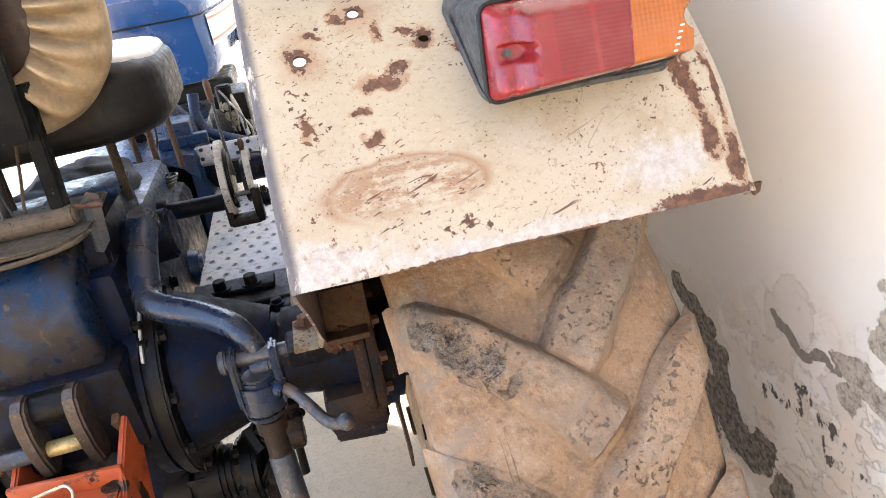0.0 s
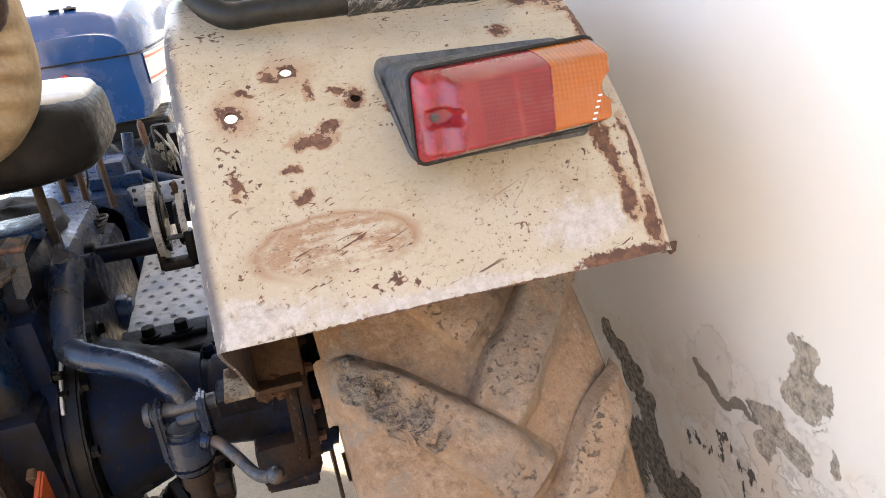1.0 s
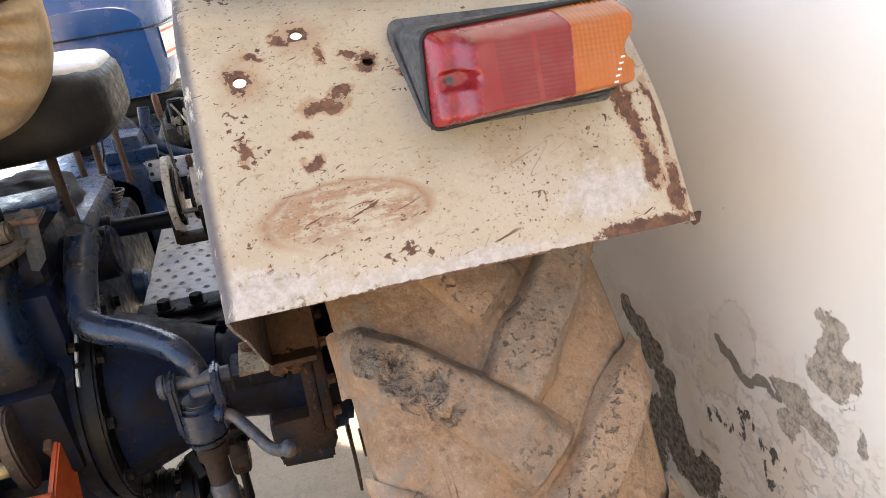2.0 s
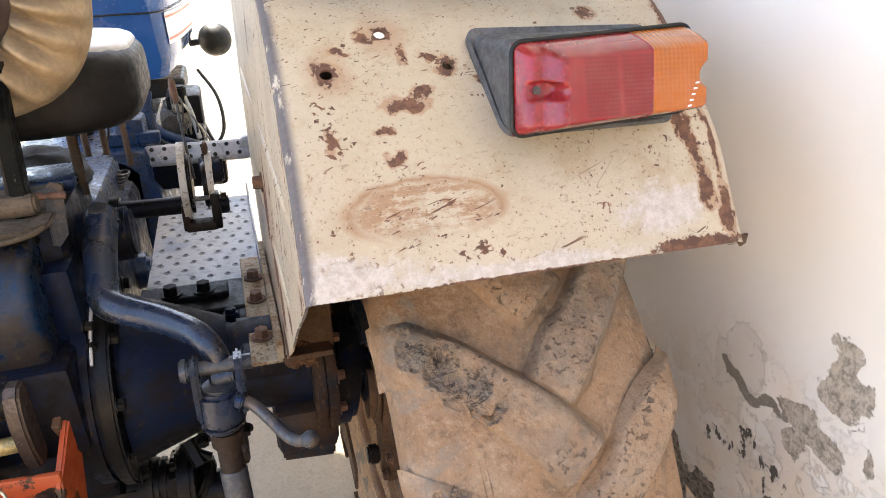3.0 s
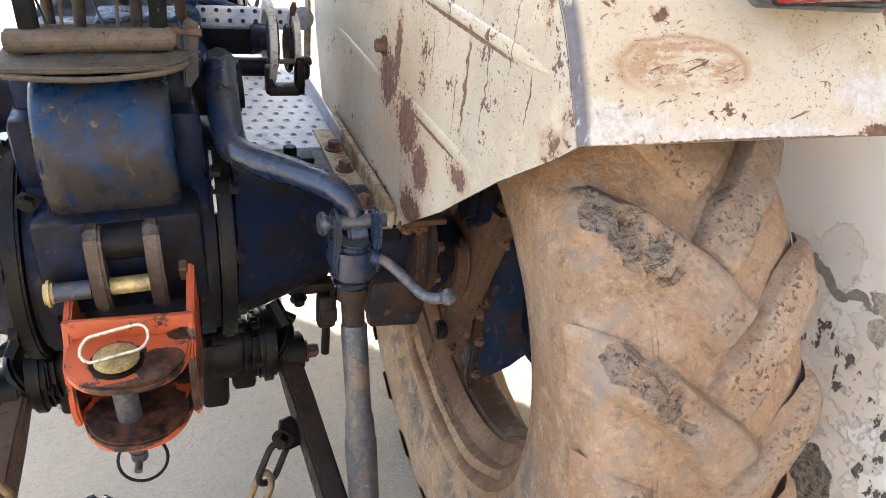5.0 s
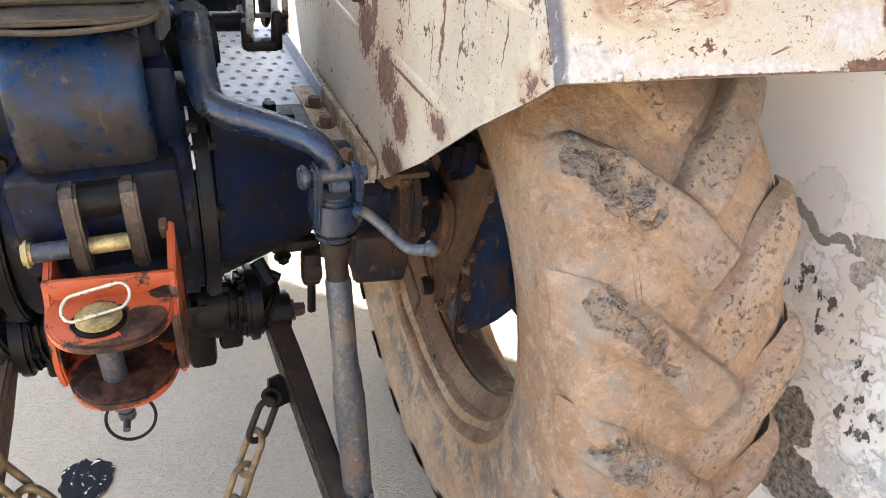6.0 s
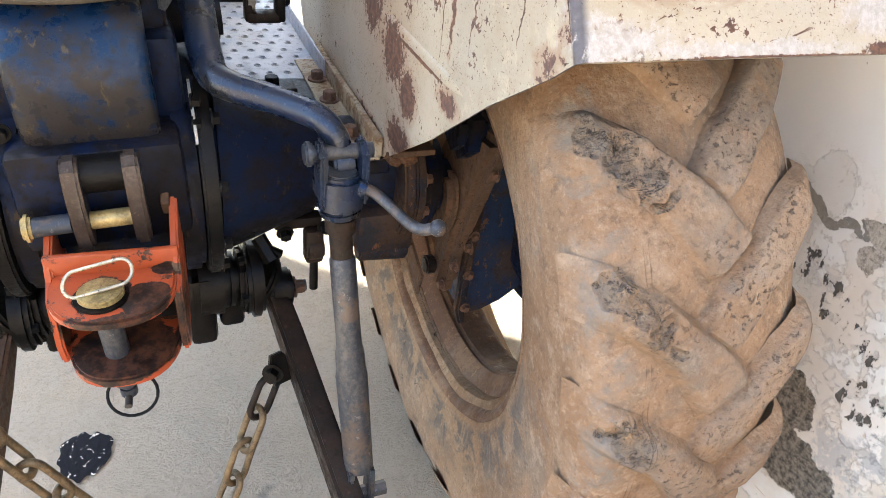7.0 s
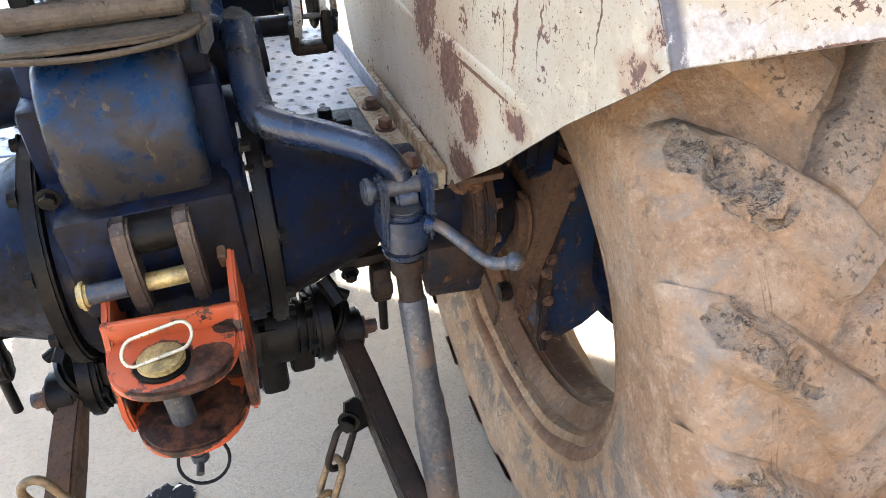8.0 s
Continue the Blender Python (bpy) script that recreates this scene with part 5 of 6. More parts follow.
def linkage(s):
    X = lambda x, y, z: (s * x, y, z)  # noqa: E731
    W = lambda x, y, z: (s * x + (.045 if s < 0 else 0), y, z)  # noqa: E731
    arm = curve_points([(.171, .058, 1.120), (.169, .03, 1.108), (.167, -.01, 1.086), (.166, -.055, 1.056), (.171, -.090, 1.035), (.197, -.114, 1.025), (.232, -.132, 1.016), (.268, -.160, 1.008), (.298, -.192, 1.000), (.315, -.212, .976), (.318, -.216, .940)], 5)
    arm = [Vector((MID + s * p.x - (.03 if s < 0 else 0), p.y, p.z)) for p in arm]
    thick = [.0268 - .0085 * min(1, k / 44) for k in range(len(arm))]
    upright(part("lift_arm", tube(arm, thick, 18), blue_arm, tractor, "bent blue steel lift arm, rubbed bright", smooth=60))
    upright(part("arm_eye", rod((MID + s * .304, -.217, .940), (MID + s * .334, -.217, .940), .0235, seg=22, bevel=.004), blue_arm, tractor, smooth=40))
    head = bmesh.new()
    add_rod(head, (MID + s * .171 - (.03 if s < 0 else 0), .075, 1.085), (MID + s * .171 - (.03 if s < 0 else 0), .046, 1.124), .0275, .0255, 22, .006)
    upright(part("arm_head", head, blue_arm, tractor, smooth=40))
    upright(part("arm_boss", rod((MID + s * .10, .098, 1.070), (MID + s * .205, .098, 1.070), .046, seg=26, bevel=.006), blue_dark, tractor, smooth=40))
    upright(hex_bolt("arm_bolt", (MID + s * .171 - (.03 if s < 0 else 0), .045, 1.127), (0, -.35, 1), .029, dull_steel, tractor, .013))
    box_y = -.235
    for dx in (-.027, .032):
        part("fork_cheek", slab([(-.026, -.05), (.026, -.05), (.026, .028), (.012, .04), (-.012, .04), (-.026, .028)], .011,
                                Matrix.Translation(X(.308 + dx, box_y, .865)) @ Matrix(((0, 0, 1), (-1, 0, 0), (0, 1, 0))).to_4x4(), .004), blue_arm, tractor, smooth=30)
    part("fork_pin", rod(X(.262, box_y + .01, .882), X(.358, box_y + .01, .882), .0115, seg=16), dull_steel, tractor, smooth=40)
    part("fork_pin_head", rod(X(.260, box_y + .01, .882), X(.272, box_y + .01, .882), .0175, seg=16, bevel=.003), dull_steel, tractor, smooth=40)
    part("lift_rod_box", add_rod(rod(X(.309, -.238, .856), X(.309, -.241, .800), .033, .033, 26, .006), X(.309, -.241, .802), X(.310, -.2425, .788), .0325, .027, 24, .003), blue_arm, tractor, "blue lift-rod gearbox", smooth=40)
    part("box_cap", rod(X(.309, -.238, .853), X(.309, -.238, .860), .024, seg=20, bevel=.002), dull_steel, tractor, smooth=40)
    part("rod_collar", rod(X(.310, -.2425, .790), X(.310, -.244, .760), .0235, .0225, 22, .003), link_brown, tractor, smooth=40)
    part("rod_sleeve", rod(X(.310, -.244, .762), X(.312, -.252, .720), .0175, seg=20), link_brown, tractor, smooth=40)
    a, b = Vector(X(.312, -.252, .722)), Vector(X(.335, -.335, .30))
    at = lambda t: a.lerp(b, t)  # noqa: E731
    part("lift_rod", tube([at(0), at(.01), at(.30), at(.36), at(.40), at(.46), at(.50), at(.95)], [.0180, .0200, .0200, .0205, .0235, .0240, .0262, .0250], 20), dull_steel, tractor, "grey worn steel lift rod", smooth=50)
    for dx in (-.018, .018):
        e = at(.93)
        part("rod_yoke", slab([(-.018, -.075), (.018, -.075), (.02, 0), (.012, .03), (-.012, .03), (-.02, 0)], .011,
                              Matrix.Translation((e.x + dx, e.y - .012, e.z - .03)) @ Matrix(((0, 0, 1), (-1, 0, 0), (0, 1, 0))).to_4x4(), .003), dull_steel, tractor, smooth=30)
    e = at(1.09)
    part("yoke_bolt", rod((e.x - .045, e.y, e.z), (e.x + .045, e.y, e.z), .013, seg=6), dull_steel, tractor)
    # lower link: flat bar from the cross shaft to the rear
    p, q = Vector(W(.250, .0, .475)), Vector(W(.330, -.47, .20))
    d = q - p
    m = Matrix.Translation((p + q) / 2) @ Matrix((d.normalized(), d.normalized().cross(Vector((s, 0, 0))).normalized(), Vector((1, 0, 0)))).transposed().to_4x4()
    L = d.length / 2
    part("lower_link", slab([(-L, -.022), (-L - .022, 0), (-L, .022), (-L + .1, .038), (L, .042), (L, -.042), (-L + .1, -.036)], .042, m, .006), link_brown if s > 0 else rusty, tractor, "dark greasy lower link bar" if s > 0 else "brown rusty lower link bar", smooth=30)
    shaft = rod(W(.05, .015, .505), W(.11, .015, .503), .060, .064, 22, .008)
    for x0, x1, r, e in ((.105, .165, .066, 12), (.160, .186, .054, 14), (.184, .205, .066, 8)):
        add_rod(shaft, W(x0, .015, .503), W(x1, .015, .502), r, r * .95, seg=e, bevel=.009)
    part("link_shaft", shaft, greasy, tractor, "black greasy cross shaft", smooth=40)
    part("shaft_collar", add_rod(rod(W(.198, .012, .50), W(.228, .012, .50), .074, seg=18, bevel=.008), W(.228, .012, .50), W(.244, .012, .49), .05, seg=14, bevel=.006), greasy, tractor, smooth=40)
    part("shaft_block", add_box(box(W(.115, .02, .47), (.05, .12, .15), bevel=.012), W(.17, .03, .455), (.045, .09, .09), bevel=.01), greasy, tractor, smooth=40)
    for k in range(5):
        a = math.tau * k / 5
        hex_bolt("collar_bolt", W(.200, .012 - .058 * math.cos(a), .50 + .058 * math.sin(a)), (-s, 0, 0), .016, greasy, tractor)
    part("link_eye", rod(W(.240, .0, .478), W(.282, .0, .476), .040, seg=22, bevel=.005), greasy, tractor, smooth=40)
    part("link_pin", rod(W(.28, .0, .476), W(.312, .0, .475), .012, seg=14), dull_steel, tractor, smooth=40)
    hex_bolt("link_nut", W(.288, .0, .474), (s, 0, 0), .026, bolt_rust, tractor)
    # stay bracket under the axle
    part("stay_bracket", add_box(add_rod(box(W(.315, -.05, .607), (.034, .032, .07), bevel=.008), W(.30, -.05, .60), W(.332, -.05, .60), .024, seg=14, bevel=.004), W(.29, -.03, .648), (.085, .03, .022), bevel=.006), link_brown if s > 0 else greasy, tractor, smooth=40)
    part("stay_stud", rod(W(.315, -.055, .575), W(.315, -.055, .51), .008, seg=12), greasy, tractor, smooth=40)
    part("drain_plug", add_rod(rod(W(.225, .0, .60), W(.245, -.03, .565), .014, seg=6), W(.235, -.015, .585), W(.262, -.02, .57), .009), greasy, tractor)


linkage(1)
linkage(-1)
# crank handle on the lift rod
crank = curve_points([(.335, -.252, .838), (.352, -.262, .833), (.372, -.285, .82), (.392, -.312, .806), (.405, -.328, .806), (.419, -.341, .815)], 6)
part("crank_handle", tube(crank, .0085, 12), dull_steel, tractor, "bare grey crank handle", smooth=60)
bm = bmesh.new()
bmesh.ops.create_uvsphere(bm, u_segments=14, v_segments=10, radius=.0125, matrix=Matrix.Translation((.421, -.343, .816)))
part("crank_knob", bm, dull_steel, tractor, smooth=60)
part("crank_collar", rod((.330, -.250, .84), (.343, -.257, .836), .016, seg=16, bevel=.002), blue_worn, tractor, smooth=40)

# check chain hung from the lower link
part("chain_clip", slab([(-.02, -.028), (.02, -.028), (.022, .01), (.01, .03), (-.012, .03), (-.022, .005)], .012, Matrix.Translation((.236, -.13, .392)) @ pose(0, 0, 0, 60, 0, 20), .002), greasy, tractor)
hex_bolt("clip_bolt", (.222, -.14, .392), (-.5, -1, .2), .024, greasy, tractor)
path = [(.215, -.142, .375), (.188, -.160, .318), (.160, -.182, .262), (.134, -.206, .204), (.103, -.235, .152), (.055, -.268, .115), (.0, -.30, .09)]
for k, (p, q) in enumerate(zip(path, path[1:])):
    p, q = Vector(p), Vector(q)
    chain_link((p + q) / 2, q - p, radians(20 + 90 * (k % 2)), (q - p).length + .020, .040, .0065, link_brown if k < 1 else chain_mat, tractor)
path = [(-.250, -.18, .47), (-.215, -.195, .41), (-.178, -.21, .35), (-.138, -.225, .29), (-.098, -.24, .232), (-.055, -.255, .18)]
for k, (p, q) in enumerate(zip(path, path[1:])):
    p, q = Vector(p), Vector(q)
    chain_link((p + q) / 2, q - p, radians(50 + 90 * (k % 2)), (q - p).length + .022, .042, .0068, chain_mat, tractor)

# ---- foot plates ----
def foot_plate(s):
    plate = new("foot_plate")
    plate.parent = tractor
    plate["label"] = "dusty blue step plate with raised holes"
    x0, x1, y0, y1, z = .175, .402, .225, .76, .806
    part("tread_plate", box((s * (x0 + x1) / 2, (y0 + y1) / 2, z), (x1 - x0, y1 - y0, .005), bevel=.002), blue_step, plate)
    part("plate_edge", box((s * (x1 - .004), (y0 + y1) / 2, z + .02), (.005, y1 - y0, .036), bevel=.002), blue_step, plate)
    first = None
    for i in range(6):
        for j in range(12):
            x, y = x0 + .02 + i * .034 + (.017 if j % 2 else 0), y0 + .03 + j * .042
            if x > x1 - .02 or y > y1 - .02:
                continue
            if first is None:
                bm = bmesh.new()
                prof = [(.0078, 0), (.0066, .0016), (.0054, .0020), (.0046, .0014), (.0046, .0004)]
                rings = [[bm.verts.new((r * math.cos(a), r * math.sin(a), h)) for a in (math.tau * k / 12 for k in range(12))] for r, h in prof]
                for A, B in zip(rings, rings[1:]):
                    for k in range(12):
                        bm.faces.new((A[k], A[(k + 1) % 12], B[(k + 1) % 12], B[k]))
                f = bm.faces.new(rings[-1])
                f.material_index = 1
                first = part("raised_hole", bm, [blue_step, black], plate, smooth=50)
                first.location = (s * x, y, z + .0025)
            else:
                o = new("raised_hole", first.data)
                o.parent = plate
                o.location = (s * x, y, z + .0025)


foot_plate(1)
foot_plate(-1)
for x in (.268, .330):
    part("stud", add_rod(rod((x, .09, .770), (x, .09, .806), .0135, seg=16, bevel=.003), (x, .09, .804), (x, .09, .812), .0105, seg=14, bevel=.002), blue_dark, tractor, "blue painted cap stud", smooth=40)
part("plate_bracket", add_box(box((.27, .17, .797), (.21, .13, .02), bevel=.003), (.27, .175, .812), (.12, .05, .012), bevel=.003), greasy, tractor)
for x in (.225, .285):
    hex_bolt("plate_bolt", (x, .165, .818), (0, 0, 1), .024, greasy, tractor, .018)

# brake pedal bar with holes, further ahead
bar = new("pedal_bar")
bar.parent = tractor
bar["label"] = "blue pressed bar with rows of raised holes"
part("bar_plate", box((.288, .785, .930), (.265, .032, .054), Matrix.Rotation(radians(-28), 3, 'X'), bevel=.010), blue_step, bar)
part("bar_end", rod((.418, .770, .935), (.418, .805, .935), .030, seg=20, bevel=.004), blue_step, bar, smooth=40)
hole = None
for i in range(8):
    for dz in (-.012, .013):
        at = (.175 + i * .031, .785 - .016 * math.cos(radians(28)) + .47 * dz, .930 + .016 * .47 + .88 * dz)
        if hole is None:
            hole = part("bar_hole", rod((0, .002, -.001), (0, -.002, .001), .0062, .0050, 12), black, bar)
        else:
            h2 = new("bar_hole", hole.data)
            h2.parent = bar
            hole = h2
        hole.location = at

part("brake_casting", box((.255, .83, .872), (.20, .10, .075), bevel=.014), blue_dark, tractor, smooth=40)
part("brake_drum", rod((.285, .76, .885), (.345, .76, .885), .040, .034, 22, .006), blue_dark, tractor, smooth=40)
part("side_stay", slab([(-.03, -.11), (.03, -.11), (.034, .02), (.020, .10), (.0, .125), (-.022, .09), (-.034, 0)], .007, Matrix.Translation((.432, .78, .90)) @ YZ, .001), foot_paint, tractor, "pale rusty upright stay plate")

# control shaft and lever quadrant on the lift case
part("control_shaft", rod((.125, .338, .940), (.285, .340, .938), .0185, seg=20), blue_dark, tractor, smooth=40)
part("shaft_flange", rod((.120, .338, .940), (.142, .338, .940), .030, seg=18, bevel=.003), blue_dark, tractor, smooth=40)
def ring_plate(x, y, z, r_out, r_in, width, a0, a1):
    """A flat ring or part of one, standing fore and aft."""
    bm = bmesh.new()
    n = 40
    rows = []
    for k in range(n + 1):
        a = radians(a0 + (a1 - a0) * k / n)
        rows.append([bm.verts.new((x + dx, y + r * math.cos(a), z + r * math.sin(a))) for r, dx in ((r_in, -width / 2), (r_out, -width / 2), (r_out, width / 2), (r_in, width / 2))])
    for A, B in zip(rows, rows[1:]):
        for i in range(4):
            j = (i + 1) % 4
            bm.faces.new((A[i], A[j], B[j], B[i]))
    bm.faces.new(rows[0])
    bm.faces.new(rows[-1][::-1])
    bmesh.ops.recalc_face_normals(bm, faces=bm.faces)
    return bm


part("joint_sealant", ring_plate(.129, .02, .742, .1825, .170, .004, 106, 141), chalk, tractor, "pale squeezed joint sealant", smooth=40)
part("lever_quadrant", ring_plate(.272, .340, .988, .080, .062, .013, 20, 330), chalk, tractor, "pale worn steel sector ring", smooth=40)
part("quadrant_disc", rod((.274, .340, .988), (.286, .340, .988), .056, seg=30, bevel=.003), greasy, tractor, smooth=40)
part("lever_quadrant", ring_plate(.322, .345, .985, .058, .036, .012, 40, 200), chalk, tractor, "pale worn steel sector ring", smooth=40)
part("quadrant_disc", rod((.306, .345, .975), (.316, .345, .975), .048, seg=26, bevel=.003), greasy, tractor, smooth=40)
part("quadrant_clamp", box((.295, .300, .905), (.064, .034, .020), bevel=.005), link_brown, tractor, smooth=40)
part("clamp_leg", box((.326, .300, .935), (.018, .034, .075), bevel=.004), greasy, tractor, smooth=40)
part("clamp_leg", box((.266, .300, .925), (.014, .030, .055), bevel=.004), link_brown, tractor, smooth=40)
part("quadrant_stop", rod((.262, .298, .962), (.345, .298, .962), .0055, seg=10), dull_steel, tractor)
hex_bolt("stop_nut", (.338, .298, .962), (1, 0, 0), .014, greasy, tractor)
part("shaft_nut", rod((.332, .345, .930), (.352, .345, .930), .020, seg=14, bevel=.003), blue_dark, tractor, smooth=40)
lever = curve_points([(.290, .345, .99), (.280, .40, 1.06), (.272, .46, 1.135)], 5)
part("control_lever", tube(lever, .0032, 8), dull_steel, tractor, "thin control lever", smooth=60)
part("lever_grip", tube([(.273, .452, 1.125), (.271, .462, 1.140), (.268, .48, 1.165), (.267, .486, 1.172)], [.005, .0075, .0075, .004], 10), bolt_rust, tractor, "brown lever grip", smooth=60)
part("control_lever", tube(curve_points([(.314, .345, .99), (.316, .345, 1.02), (.318, .338, 1.05)], 5), .0035, 8), dull_steel, tractor, smooth=60)
part("lever_grip", tube([(.318, .338, 1.040), (.319, .334, 1.056), (.320, .330, 1.068)], [.005, .007, .004], 10), bolt_rust, tractor, "dull brown lever knob", smooth=60)

# ---- dirty tray, black upright frame and seat ----
tray = [(-.130, -.060), (-.128, -.104), (-.06, -.112), (.03, -.114), (.085, -.108), (.112, -.085), (.112, -.03), (.100, .12), (-.12, .12)]
part("tray", slab(tray, .008, Matrix.Translation((0, 0, 1.066)), .003), tray_dirt, tractor, "grimy brown sheet tray")
lip = curve_points([(-.13, -.100, 1.064), (-.10, -.108, 1.059), (-.02, -.114, 1.055), (.05, -.112, 1.058), (.092, -.104, 1.063), (.112, -.078, 1.067)], 5)
part("tray_lip", tube(lip, .0036, 10, squash=1.5), tray_dirt, tractor, smooth=60)
part("tray_rail", rod((-.115, -.045, 1.088), (.095, -.045, 1.088), .016, seg=18, bevel=.004), tray_dirt, tractor, "dusty brown rail")
part("tray_clip", slab([(-.014, -.052), (-.004, -.056), (.010, -.040), (.014, .034), (-.002, .042), (-.014, .03)], .005, Matrix.Translation((.112, -.03, 1.075)) @ pose(0, 0, 0, 84, 4, 30), .002), dull_steel, tractor, "bent pale steel side clip")
part("clip_pin", rod((.09, -.03, 1.098), (.128, -.03, 1.096), .006, seg=10), bolt_rust, tractor)
for x in (-.088, .074):
    part("frame_post", slab([(-.011, -.13), (.011, -.13), (.012, .13), (-.012, .13)], .028, Matrix.Translation((x, -.035, 1.16)) @ pose(0, 0, 0, 90, 2 if x > 0 else -2, 0), .003), black_flat, tractor, "black upright bar")
part("back_plate_panel", slab([(-.10, -.11), (.078, -.11), (.100, .16), (-.124, .16)], .012, Matrix.Translation((0, -.062, 1.32)) @ pose(0, 0, 0, 90, 0, 0), .004), black_flat, tractor, "black scratched steel plate")
for k, (x, l) in enumerate(((-.032, .15), (.042, .15))):
    part("spring_strut", rod((x, .03, 1.07), (x + .006, .05, 1.07 + l), .0085, seg=14), grimy, tractor, "brown dusty strut", smooth=40)
for k in range(5):
    x = -.072 + .034 * k
    pts = curve_points([(x + .012, -.03, 1.06), (x + .008 * (-1) ** k, -.035, 1.10), (x - .006, -.01, 1.15), (x + .004, .01, 1.22)], 4)
    part("wire", tube(pts, .0026 if k % 2 else .0018, 6), grimy if k % 2 else black, tractor, smooth=60)


def pleated_cover():
    """A gathered cloth cap stretched over the seat back, open behind."""
    bm = bmesh.new()
    n = 360
    cols = []
    c = Vector((0, .012, 1.40))
    for k in range(n):
        a = math.tau * k / n
        rip = .5 + .5 * math.sin(30 * a + 1.6 * math.sin(3 * a))
        rx, rz = math.cos(a), math.sin(a)
        sq = (abs(rx) ** 2.6 + abs(rz) ** 2.6) ** (-1 / 2.6)
        ring = []
        for r, y, amp in ((.118, -.020, .2), (.126, -.034, 1.0), (.150, -.042, .9), (.175, -.034, .6), (.197, -.008, .35), (.207, .035, .15), (.203, .085, 0.1), (.185, .12, 0), (.16, .13, 0)):
            ring.append(bm.verts.new(c + Vector((rx * sq * (r + .003 * amp * (rip - .5)), y - .046 * amp * (rip - .5), rz * sq * r))))
        cols.append(ring)
    for A, B in zip(cols, cols[1:] + cols[:1]):
        for i in range(len(A) - 1):
            bm.faces.new((A[i], A[i + 1], B[i + 1], B[i]))
    bmesh.ops.recalc_face_normals(bm, faces=bm.faces)
    return bm


seat = new("seat")
seat.parent = tractor
seat["label"] = "tractor seat with a gathered sand cloth cover"
part("seat_cover", pleated_cover(), canvas, seat, "sand cloth cover gathered in pleats", smooth=70)


def puff(c, s, power=3.0, seg=28):
    """A soft rounded box."""
    bm = bmesh.new()
    bmesh.ops.create_uvsphere(bm, u_segments=seg, v_segments=seg // 2, radius=1)
    for v in bm.verts:
        p = v.co
        k = (abs(p.x) ** power + abs(p.y) ** power + abs(p.z) ** power) ** (-1 / power)
        v.co = Vector(c) + Vector((p.x * k * s[0], p.y * k * s[1], p.z * k * s[2]))
    return bm


part("backrest", puff((0, .05, 1.42), (.18, .055, .19)), leather, seat, "dark brown leatherette back", smooth=60)
part("torn_corner", puff((.178, -.015, 1.445), (.035, .03, .055), 2.2, 18), leather, seat, "brown leatherette showing through the torn cover", smooth=60)
part("seat_cushion", puff((0, .27, 1.210), (.236, .20, .070), 5.0, 40), seat_black, seat, "black vinyl cushion", smooth=60)
part("cushion_top", puff((0, .285, 1.252), (.224, .18, .034), 4.5, 40), seat_white, seat, "pale vinyl cushion top", smooth=60)
for x in (-.1, .1):
    part("seat_stem", rod((x, .20, 1.02), (x, .22, 1.16), .009, seg=12), grimy, seat, smooth=40)

